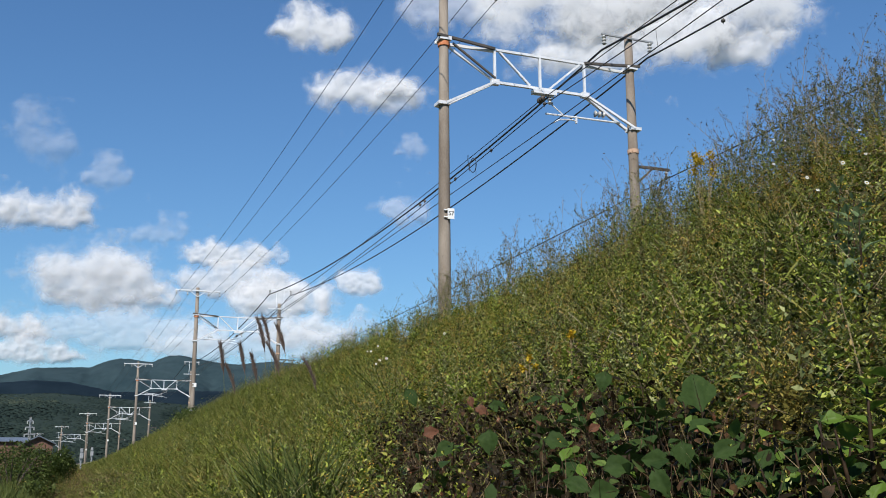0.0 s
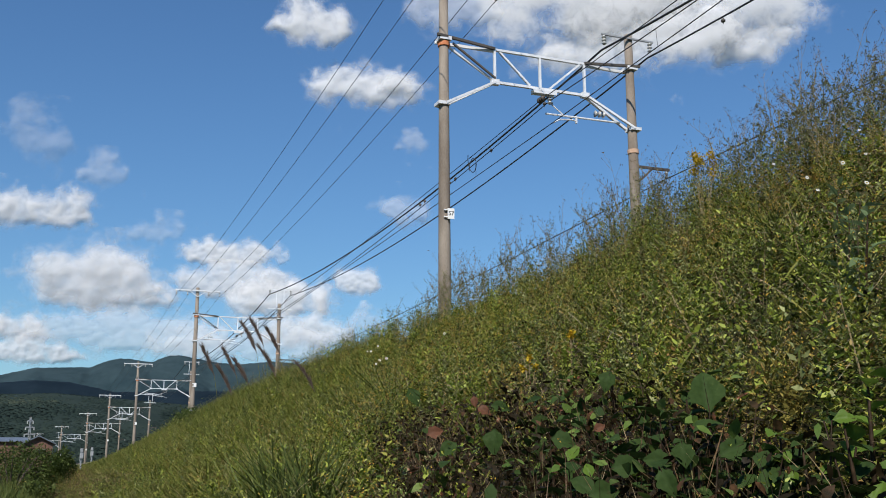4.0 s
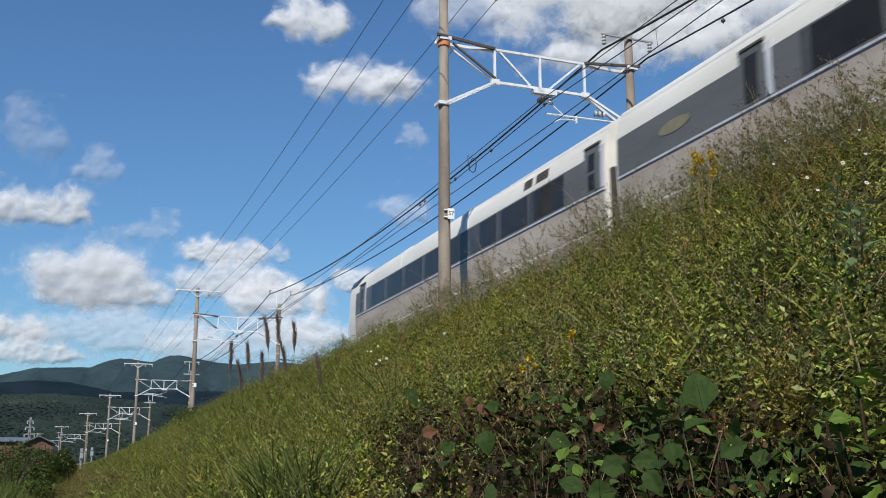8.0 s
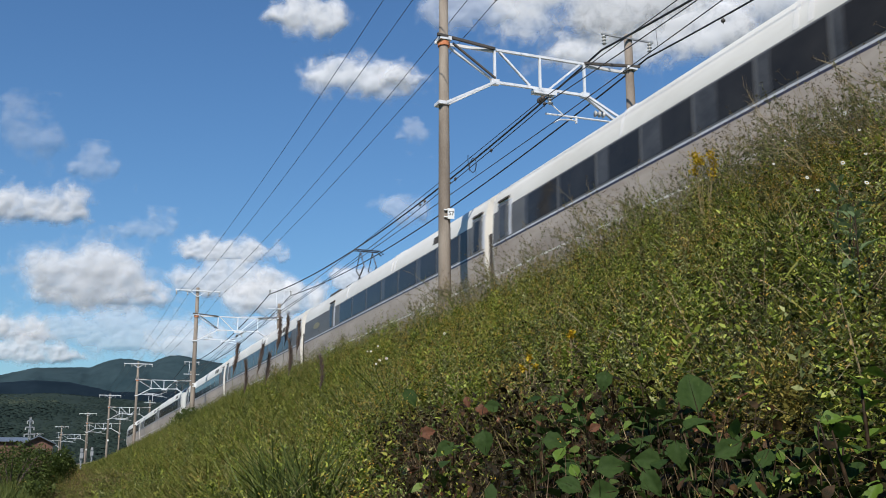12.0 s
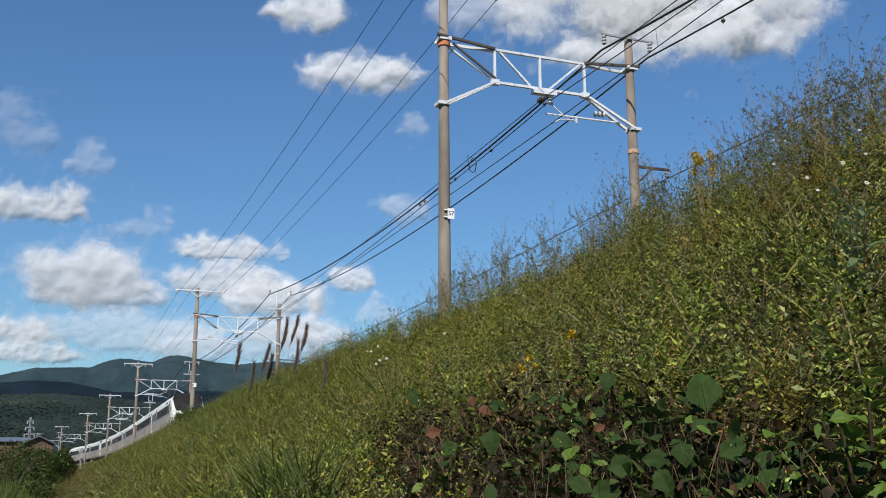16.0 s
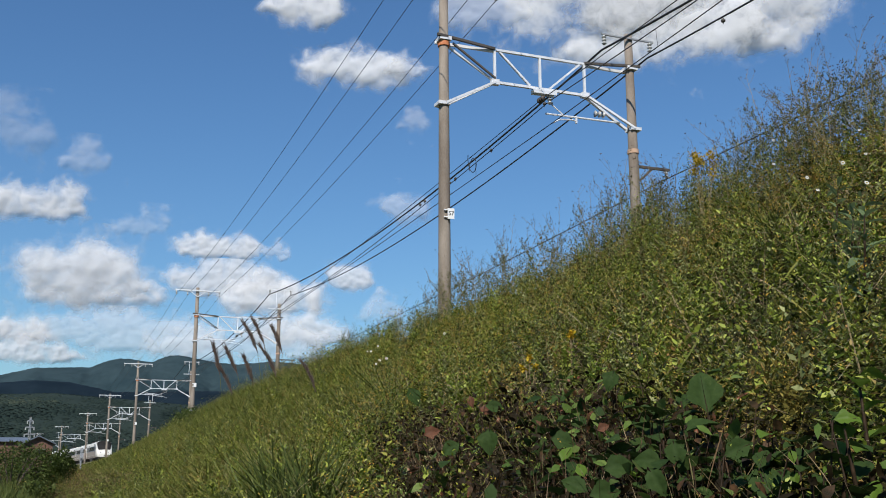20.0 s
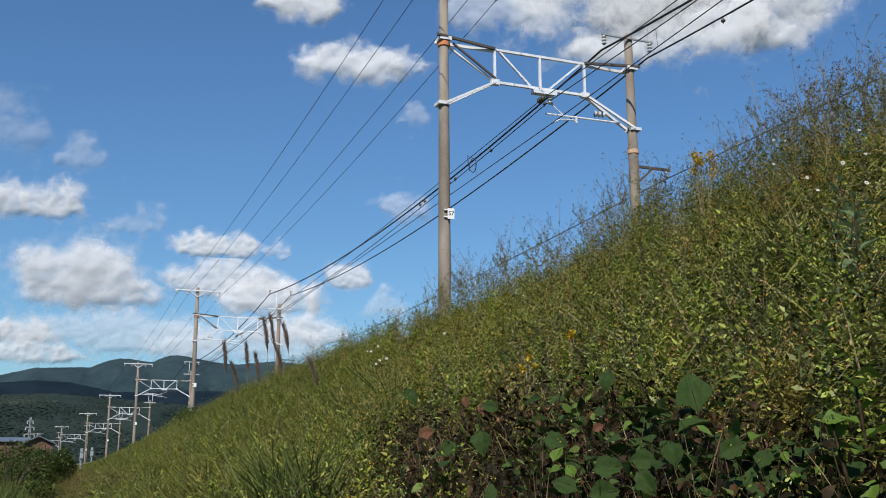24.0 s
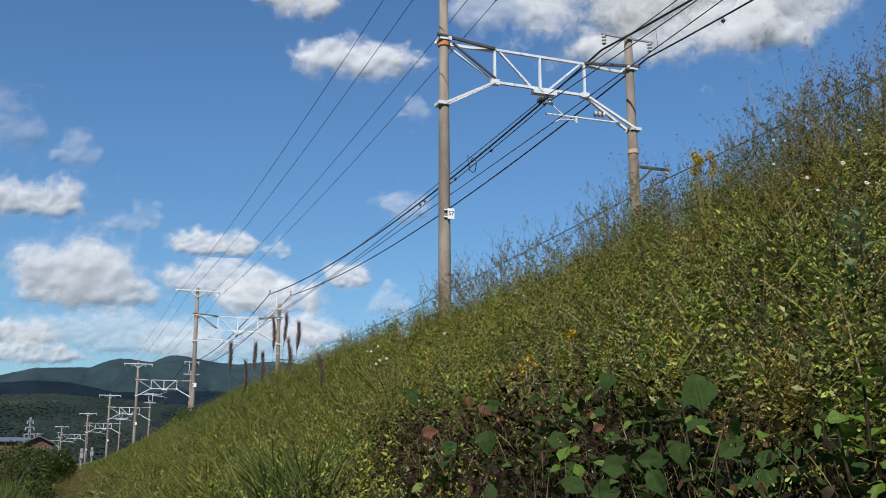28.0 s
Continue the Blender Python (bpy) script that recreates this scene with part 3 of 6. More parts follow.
def portals():
    near, sign = overhead_portal(True)
    near.matrix_basis = pole_pose(PORTAL_Y[1])
    near["label"] = "concrete poles with white steel truss and small white plate"
    copy_thing(near, pole_pose(PORTAL_Y[0]))
    txt = bpy.data.curves.new("lettering", "FONT")
    txt.body, txt.size, txt.align_x, txt.align_y, txt.extrude = "57", 0.16, "CENTER", "CENTER", 0.002
    txt.materials.append(BLACK)
    t = new("lettering", txt)
    t.parent = sign
    t.matrix_basis = pose(WL + 0.10, -0.232, 2.50, 90)
    far, _ = overhead_portal(False)
    far.matrix_basis = pole_pose(PORTAL_Y[2])
    for y in PORTAL_Y[3:]:
        copy_thing(far, pole_pose(y))
    part("foot_wrap", Geo().tube([(WL, 0, 0.30), (WL + 0.02, 0, 0.55), (WL + 0.01, 0, 0.86)], [0.27, 0.25, 0.21], 14), PLATE, far, "white wrap round the foot of a pole")


def cable(name, label, at, radius, sag, mat, group, first=None):
    """A wire from portal to portal; at gives its offset and height at each."""
    pts, knots = [], [by_poles(y, *at(i)) for i, y in enumerate(PORTAL_Y)]
    for i, (a, b) in enumerate(zip(knots[:-1], knots[1:])):
        n, dip = 24, first if first is not None and i == 0 else sag
        for k in range(n):
            f = k / n
            p = a.lerp(b, f)
            p.z -= 4 * dip * f * (1 - f)
            pts.append(p)
    pts.append(knots[-1])
    return tagged(part(name, Geo().tube(pts, radius, 6), mat, smooth=True), label, "cable", group)


def cables():
    tall = lambda i: 1 if i > 1 else 0
    g1, g2 = "overhead wires", "light wires on the tall poles"
    cable("feeder_cable", "thick black feeder cable on porcelain insulators", lambda i: (2.05 + 0.15 * tall(i), 7.93 + 1.28 * tall(i)), 0.032, 0.98, WIRE, g1, 1.57)
    cable("feeder_cable", "black feeder cable on porcelain insulators", lambda i: (3.60 + 0.14 * tall(i), 7.91 + 1.28 * tall(i)), 0.026, 0.95, WIRE, g1, 1.2)
    cable("messenger_wire", "dark messenger wire over the track", lambda i: (0.30 if i == 1 else 0.08, 6.12), 0.014, 0.55, COPPER, g1)
    cable("auxiliary_wire", "thin dark wire under the truss", lambda i: (-0.06, 6.04), 0.012, 0.25, COPPER, g1)
    cable("contact_wire", "dark contact wire over the track", lambda i: (0.37 if i % 2 else -0.2, 5.48 if i == 1 else 5.35), 0.013, 0.02, COPPER, g1)
    cable("signal_cable", "black signal cable on the low brackets", lambda i: (4.02, 4.20), 0.015, 0.18, WIRE, g1)
    for x in (-4.39, -3.62, -2.17, -1.40):
        cable("light_wire", "thin dark wire high beside the track", lambda i, x=x: (x, 8.80), 0.010, 0.45, WIRE, g2)
    for a, b in zip(PORTAL_Y[:4], PORTAL_Y[1:5]):
        for k in range(1, 9):
            f = k / 9
            i = PORTAL_Y.index(a)
            top = by_poles(a, 0.30 if i == 1 else 0.08, 6.12).lerp(by_poles(b, 0.30 if i == 0 else 0.08, 6.12), f)
            top.z -= 2.2 * f * (1 - f)
            low = by_poles(a, 0.37 if i % 2 else -0.2, 5.48 if i == 1 else 5.35).lerp(by_poles(b, -0.2 if i % 2 else 0.37, 5.48 if i == 0 else 5.35), f)
            tagged(part("wire_hanger", Geo().tube([top, low], 0.006, 5), COPPER), "thin dropper between messenger and contact wire", "cable", "wire droppers")
    for y, o, u in ((16.6, 2.05, 6.99), (20.2, 3.60, 7.47), (14.6, 0.37, 5.47), (27.5, 2.06, 7.62), (31.8, 2.08, 7.42), (35.3, 2.10, 7.36), (35.9, 2.10, 7.36), (38.8, 2.11, 7.38), (39.4, 2.12, 7.38)):
        q = by_poles(y, o, u)
        clamp = thing("wire_clamp", "small dark clamp gripping an overhead wire", "clamp", "wire clamps")
        part("jaw", Geo().tube([q + Vector((0, -0.07, 0)), q + Vector((0, -0.03, 0)), q + Vector((0, 0.03, 0)), q + Vector((0, 0.07, 0))], [0.02, 0.055, 0.055, 0.02], 8), DARK_STEEL, clamp)
        part("bolt", Geo().tube([q + Vector((0, 0, -0.10)), q + Vector((0, 0, 0.07))], 0.014, 6), DARK_STEEL, clamp)
    # loops of slack cable hanging from the feeder
    pts = []
    a = by_poles(29.4, 0.15, 6.0)
    for k in range(26):
        t = k / 25 * 2.6 * math.pi
        pts.append(a + Vector((0.10 * math.sin(t * 0.5), 0.22 * math.sin(t) - 0.02 * k, 0.26 * math.cos(t) - 0.012 * k)))
    tagged(part("cable_loop", Geo().tube(pts, 0.013, 6), WIRE, smooth=True), "slack black loop of jumper cable on the wires", "cable", "overhead wires")


# ---- the train ----
HALF = [(1.30, 0.62), (1.40, 1.0), (1.445, 1.5), (1.45, 1.9), (1.445, 2.3), (1.42, 2.74), (1.365, 3.06), (1.24, 3.33), (0.98, 3.51), (0.5, 3.61), (0.0, 3.64)]
ROOF = 3.64
PITCH = 20.5
CARS = []


def side_x(z):
    return float(np.interp(z, [p[1] for p in HALF], [p[0] for p in HALF]))


# ends of a unit: length, height below which the section keeps its shape, then (share of the length, width, roof height)
BLUNT = (2.4, 2.9, [(0.0, 0.83, 3.48), (0.33, 1.0, 3.59), (0.7, 1.0, 3.63), (1.0, 1.0, ROOF)])
RAKED = (1.9, 0.62, [(0.0, 0.66, 1.10), (0.02, 0.80, 1.36), (0.10, 0.90, 1.56), (0.30, 0.96, 1.84), (0.48, 0.99, 2.18), (0.66, 1.0, 2.72), (0.82, 1.0, 3.24), (1.0, 1.0, ROOF)])


def end_section(end, s):
    """Width and roof height of an end at the share s of its length."""
    return [float(np.interp(s, [p[0] for p in end[2]], [p[m] for p in end[2]])) for m in (1, 2)]


def squeeze(z, t, low):
    return z if z <= low else low + (z - low) * (t - low) / (ROOF - low)


def shell(stations):
    """A closed skin through cross-sections (place along the car, width, roof height, height kept)."""
    loop = [(-x, z) for x, z in HALF[:-1]] + [(x, z) for x, z in reversed(HALF)]
    rows = []
    for y, w, t, low in stations:
        rows.append([(x * w, y, squeeze(z, t, low)) for x, z in loop])
        rows[-1].append(rows[-1][0])
    g = Geo().grid(rows)
    n = len(loop)
    g.add(rows[0][:-1], [tuple(range(n - 1, -1, -1))])
    g.add(rows[-1][:-1], [tuple(range(n))])
    return g


def hull(y0, y1, front, back):
    """The body shell; front and back: None for a flat end, or the shape of the unit's end."""
    st = []
    st += [(y1 - s * front[0], w, t, front[1]) for s, w, t in front[2] if front is RAKED or s > 0] if front else [(y1, 1, ROOF, 0.62)]
    st += [(y1 + (y0 - y1) * k / 6, 1, ROOF, 0.62) for k in range(2, 5)]
    st += [(y0 + s * back[0], w, t, back[1]) for s, w, t in reversed(back[2]) if back is RAKED or s > 0] if back else [(y0, 1, ROOF, 0.62)]
    return shell(st)


def plate(side, y0, y1, z0, z1, out=0.01, steps=3, tip0=0.0, tip1=0.0):
    """A thin panel lying on the body side."""
    rows = []
    for k in range(steps + 1):
        z = z0 + (z1 - z0) * k / steps
        x = side_x(z)
        a, b = y0 + tip0 * k / steps, y1 + tip1 * k / steps
        rows.append([(side * (x - 0.02), a, z), (side * (x + out), a, z), (side * (x + out), b, z), (side * (x - 0.02), b, z)])
    g = Geo().grid(rows)
    m = len(g.v)
    g.f += [(0, 1, 2, 3), (m - 1, m - 2, m - 3, m - 4)]
    return g


def bogie(car, y):
    b = part("bogie", Geo().box(-0.95, y, 0.5, 0.16, 3.0, 0.22).box(0.95, y, 0.5, 0.16, 3.0, 0.22).box(0, y, 0.55, 1.9, 0.5, 0.22)
             .box(-1.05, y, 0.68, 0.3, 0.7, 0.25).box(1.05, y, 0.68, 0.3, 0.7, 0.25), T_UNDER, car, "dark steel bogie frame")
    for dy in (-1.05, 1.05):
        for x in (-0.56, 0.56):
            part("wheel", Geo().tube([(x - 0.07, y + dy, 0.43), (x - 0.05, y + dy, 0.43), (x + 0.05, y + dy, 0.43), (x + 0.07, y + dy, 0.43)],
                                     [0.36, 0.43, 0.43, 0.36], 20), DARK_STEEL, b, smooth=False)


def pantograph(car, y):
    g = Geo().box(0, y, 3.74, 1.3, 1.5, 0.06)
    for x in (-0.55, 0.55):
        for dy in (-0.65, 0.65):
            g.tube([(x, y + dy, 3.61), (x, y + dy, 3.72)], 0.07, 8)
    base = part("pantograph_base", g, DARK_STEEL, car, "dark pantograph frame on insulators")
    for x in (-0.30, 0.30):
        for d in (-1, 1):
            part("lower_arm", Geo().beam((x, y + d * 0.45, 3.78), (x * 0.9, y - d * 0.55, 4.45), 0.04, 0.04), DARK_STEEL, base)
            part("upper_arm", Geo().beam((x * 0.9, y - d * 0.55, 4.45), (x * 0.9, y + d * 0.02, 5.18), 0.03, 0.03), DARK_STEEL, base)
    g = Geo()
    for dy in (-0.14, 0.14):
        g.tube([(-0.72, y + dy, 5.08), (-0.55, y + dy, 5.22), (0.55, y + dy, 5.22), (0.72, y + dy, 5.08)], 0.028, 8)
    part("contact_strip", g, BLACK, base)
    g = Geo().box(0, y + 2.6, 3.74, 1.2, 1.6, 0.25).box(0.2, y + 2.2, 3.92, 0.5, 0.5, 0.2)
    part("roof_gear", g, DARK_STEEL, car, "dark electrical gear on the roof")


def carriage(front=None, back=None, pan=False, emblem=False):
    """One white express carriage; local y points forwards, z is over the rails."""
    car = thing("train_carriage", "white express carriage with a dark grey window band", "train carriage", "carriages of the passing train")
    y0, y1 = -PITCH / 2 + 0.27, PITCH / 2 - 0.27
    if front:
        y1 = PITCH / 2 - 0.2
    if back:
        y0 = -PITCH / 2 + 0.2
    part("body_shell", hull(y0, y1, front, back), T_WHITE, car, "glossy white steel body", True)
    f_end, b_end = y1 - (1.6 if front else 0.06), y0 + ((1.6 if back is BLUNT else 2.5) if back else 0.06)
    rnd = random.Random(len(CARS))
    for s in (-1, 1):
        part("window_band", plate(s, b_end, f_end, 1.86, 2.70, 0.012), T_BAND, car, "dark grey band along the windows")
        part("pale_line", plate(s, b_end, f_end, 1.815, 1.86, 0.012, 1), T_LINE, car, "thin pale grey line")
        part("navy_line", plate(s, b_end, f_end, 1.765, 1.815, 0.012, 1), T_NAVY, car, "thin navy line")
        part("lower_side", plate(s, b_end, f_end, 0.60, 1.765, 0.010, 4), T_LOWER, car, "dusty pinkish-beige lower side")
        # windows
        a = f_end - (1.6 if front else (5.6 if emblem else 1.9))
        b = b_end + (1.9 if back else 1.75)
        n = round((a - b) / 1.9)
        w = (a - b) / n
        for k in range(n):
            lo, hi = b + k * w + 0.04, b + (k + 1) * w - 0.04
            cut = lo + (hi - lo) * rnd.choice((0.6, 0.72, 0.8, 0.86, 0.9, 0.94))
            part("window_pane", plate(s, lo, cut, 1.91, 2.66, 0.018, 2), T_GLASS, car, "dark tinted window pane")
            part("curtained_pane", plate(s, cut + 0.01, hi, 1.91, 2.66, 0.018, 2), T_CURTAIN, car, "window pane with a grey curtain drawn behind it")
        # doors with a gutter over each
        spots = [b_end + (0.75 if back else 0.5), f_end - (0.75 if front else (4.4 if emblem else 0.6))]
        for y in spots:
            door = part("door", plate(s, y - 0.33, y + 0.33, 1.87, 2.86, 0.022, 3), T_BAND, car, "grey sliding door")
            if front or back:
                part("door_window", plate(s, y - 0.14, y + 0.14, 2.36, 2.76, 0.028, 2), T_GLASS, door)
                part("door_window", plate(s, y - 0.14, y + 0.14, 1.92, 2.28, 0.028, 2), T_GLASS, door)
            else:
                part("door_window", plate(s, y - 0.18, y + 0.18, 1.92, 2.78, 0.028, 3), T_GLASS if y < 0 or emblem else T_CURTAIN, door)
            part("rain_gutter", plate(s, y - 0.34, y + 0.34, 2.93, 2.98, 0.045, 1), DARK_STEEL, door)
            part("door_pillar", plate(s, y - 0.54, y - 0.39, 1.88, 2.86, 0.02, 3), T_LINE, door)
        for y, w in ((b_end + 2.95, 0.32), (b_end + 3.72, 0.23)):
            part("vent_grille", plate(s, y - w, y + w, 2.86, 3.09, 0.012, 2), T_UNDER, car, "small dark vent in the white side")
        if emblem:
            y = f_end - 2.1
            m = Geo()
            ring = [(s * (side_x(2.3) + 0.022), y + 0.52 * math.cos(t), 2.3 + 0.13 * math.sin(t)) for t in [2 * math.pi * i / 24 for i in range(24)]]
            m.add(ring, [tuple(range(24))])
            part("emblem", m, T_GOLD, car, "oval golden emblem")
        part("skirt", plate(s, b_end + 5.2, f_end - 5.2, 0.30, 0.60, 0.0, 1), T_UNDER, car, "dark underframe skirt")
    part("underframe", Geo().box(0, (y0 + y1) / 2, 0.50, 2.2, (y1 - y0) - 6, 0.36), T_UNDER, car)
    bogie(car, -7.0), bogie(car, 7.0)
    if pan:
        pantograph(car, y1 - 4.6)
    for y in (-5.2, 0.6, 5.6):
        if pan and y > 0:
            continue
        part("roof_unit", Geo().box(0, y, 3.61, 1.5, 2.1, 0.12), T_WHITE, car, "low white air-conditioning box")
    # thin grey lines modelled in place of the portal braces' shadows on the roof
    for y in (-2.0, -2.35, 3.4):
        part("roof_shadow_line", Geo().tube([(x * 1.004, y, z + 0.006) for x, z in HALF[5:]] + [(-x * 1.004, y, z + 0.006) for x, z in reversed(HALF[5:-1])], 0.018, 5), T_LINE, car)
    for end, y, sgn in ((front, y1, 1), (back, y0, -1)):
        if end:
            ln, low, _ = end
            rows = []
            if end is BLUNT:
                # dark cab glass along the shoulder of the roof, a gangway door between lamp recesses
                for k in range(8):
                    f = k / 7
                    w, t = end_section(end, 0.02 + 1.05 * f)
                    bot = 3.04 + 0.44 * max(0, f - 0.6) / 0.4
                    rim = [(float(np.interp(z, [p[1] for p in HALF[3:]], [p[0] for p in HALF[3:]])), z) for z in (bot, bot * 0.6 + ROOF * 0.4, bot * 0.25 + ROOF * 0.75, ROOF)]
                    rows.append([(sg * x * w * 1.02, y - sgn * (0.02 + 1.05 * f) * ln, squeeze(z, t, low) + 0.018) for sg, x, z in [(-1, *q) for q in rim] + [(1, *q) for q in reversed(rim[:-1])]])
                part("cab_end", shell([(y - sgn * f * ln, *end_section(end, f), low) for f in (0.0, 0.33)]), T_WHITE, car, "white angled end of the cab")
                part("windscreen", Geo().grid(rows), T_GLASS, car, "dark cab windscreen wrapping over the roof", True)
                part("gangway_door", Geo().box(0, y + sgn * 0.1, 1.95, 2.0, 0.24, 2.3), BLACK, car, "black gangway between two units")
                for sg in (-1, 1):
                    ring = [[(sg * 1.475 * (0.83 + 0.17 * f), y - sgn * 0.33 * ln * f, z) for f in (0.05, 0.3, 0.6, 0.85)] for z in (1.42, 1.6, 1.72)]
                    ring[2] = [(x, yy, 1.60 + 0.12 * m) for (x, yy, _), m in zip(ring[2], (1.0, 1.0, 0.7, 0.1))]
                    part("lamp_recess", Geo().grid(ring), T_UNDER, car, "dark lamp recess in the white end")
            else:
                top_x, top_z = [p[0] for p in reversed(HALF[3:])], [p[1] for p in reversed(HALF[3:])]
                for k in range(9):
                    f = 0.36 + 0.62 * k / 8
                    w, t = end_section(end, f)
                    wide = 1.34 * (0.72 + 0.28 * math.sqrt(k / 8))
                    rows.append([(c * wide * w * 1.012, y - sgn * f * ln, squeeze(float(np.interp(abs(c) * wide, top_x, top_z)), t, low) + 0.05)
                                 for c in (-1, -0.85, -0.65, -0.35, 0, 0.35, 0.65, 0.85, 1)])
                part("windscreen", Geo().grid(rows), T_GLASS, car, "large dark raked windscreen", True)
                for sg in (-1, 1):
                    a = y - sgn * 1.25
                    tri = [(sg * 1.462, a, 2.02), (sg * 1.462, a - sgn * 0.75, 2.02), (sg * 1.44, a - sgn * 0.75, 2.62), (sg * 1.455, a - sgn * 0.3, 2.34)]
                    part("cab_window", Geo().add(tri, [(0, 1, 2, 3)]), T_GLASS, car, "small dark triangular cab window")
                    part("head_lamp", Geo().tube([(sg * 0.72, y - sgn * 0.45, 1.50), (sg * 0.70, y - sgn * 0.02, 1.42)], 0.11, 12), PORCELAIN, car, "round lamp in the nose")
            part("coupler", Geo().tube([(0, y - sgn * 0.3, 0.88), (0, y + sgn * 0.18, 0.88)], 0.13, 10), DARK_STEEL, car)
            part("bumper", Geo().box(0, y - sgn * 0.75, 0.48, 2.2, 1.0, 0.4), T_UNDER, car, "dark bumper under the nose")
        else:
            part("gangway", Geo().box(0, y + sgn * 0.12, 2.0, 1.1, 0.25, 2.3), BLACK, car, "black gangway bellows")
            part("end_fairing", Geo().box(0, y + sgn * 0.08, 1.50, 2.66, 0.16, 1.55), T_UNDER, car, "dark grey rubber fairing between carriages")
    return car


Y_TAB = np.arange(-520, 900, 0.5)
S_TAB = np.concatenate(((0,), np.cumsum(np.hypot(0.5, np.diff(rail_x(Y_TAB))))))
S_TAB = S_TAB - np.interp(0.0, Y_TAB, S_TAB)


def train():
    for i in range(8):
        CARS.append(carriage(front=BLUNT if i in (0, 3) else None, back={2: BLUNT, 7: RAKED}.get(i), pan=i in (2, 5, 7), emblem=i in (1, 5, 7)))


def train_rows(i):
    rows = []
    for k in range(57):
        t = k * 0.5
        s = 23.3 + 27.22 * (t - 8.2) + PITCH / 2 - PITCH * i
        rows.append((t, line_pose(float(np.interp(s, S_TAB, Y_TAB)), True)))
    return rows


# ---- distance ----
def sector_hill(name, label, near, far, tops, mat, rough, seed):
    """A wooded range that rises from near to far; tops: bearing and height angle of its skyline."""
    brg, ang = [t[0] for t in tops], [t[1] for t in tops]
    rows = []
    for k in range(29):
        f = k / 24
        r = near + (far - near) * f
        row = []
        for j in range(391):
            b = -180 + 1.5 * j if j < 110 else (-15 + (j - 110) * 0.15 if j < 350 else 21 + (j - 350) * 3.975)
            top = math.tan(radians(float(np.interp(b, brg, ang)))) * far + 1.5
            top *= 1 + 0.16 * (0 if -4 < b < 14 else noise.noise((b * 0.06, seed, 0.0)))
            rise = f * f * (3 - 2 * f) if f <= 1 else 1 - 0.6 * (f - 1) * 6
            z = top * rise + rough * noise.fractal((r * 0.004, b * 0.25, seed), 0.6, 2.0, 5) * max(0.02, math.sin(math.pi * min(f / 0.84, 1.0))) + 0.0006 * r * noise.noise((b * 7.0, f * 30, seed))
            row.append((r * math.sin(radians(b)), r * math.cos(radians(b)), max(z, 0) - 0.5))
        rows.append(row)
    ob = part(name, Geo().grid(rows), mat, smooth=True)
    return tagged(ob, label, "hills", kind="structure")


def woods():
    """Tree crowns over the nearer hill."""
    n = 16000
    b = np.random.uniform(-7, 15, n)
    f = np.random.uniform(0.05, 1.03, n)
    r = 620 + 880 * f
    top = np.tan(np.radians(np.interp(b, [-20, -2.1, 0.6, 3.5, 7.4, 30], [3.6, 3.75, 3.85, 3.65, 3.35, 3.2]))) * 1500
    z = top * np.minimum(f * f * (3 - 2 * f), 1)
    base = np.stack((r * np.sin(np.radians(b)), r * np.cos(np.radians(b)), z), 1)
    size = np.random.uniform(1.7, 3.6, n)
    seg, prof = 4, ((0.6, 0.26), (1.25, -0.12))
    v = np.empty((n, 2, seg, 3))
    for r, (w, z) in enumerate(prof):
        for s in range(seg):
            t = 2 * math.pi * (s + 0.5 * (r % 2)) / seg
            v[:, r, s] = base + np.stack((w * size * math.cos(t), w * size * math.sin(t), z * size * 1.25), 1) + np.random.normal(size=(n, 3)) * 0.07 * size[:, None]
    ring = np.array([(r * seg + s, r * seg + (s + 1) % seg, (r + 1) * seg + (s + 1) % seg, (r + 1) * seg + s) for r in range(1) for s in range(seg)] + [(0, 1, 2, 3)])
    q = (np.arange(n)[:, None, None] * 2 * seg + ring[None]).reshape(-1, 4)
    v = v.reshape(-1, 3)
    crowns = big_mesh("hill_woods", v, q, FOREST)
    crowns.shade_smooth()
    tagged(new("hill_woods", crowns), "dark green woods covering the hillside", "woods", kind="stuff")


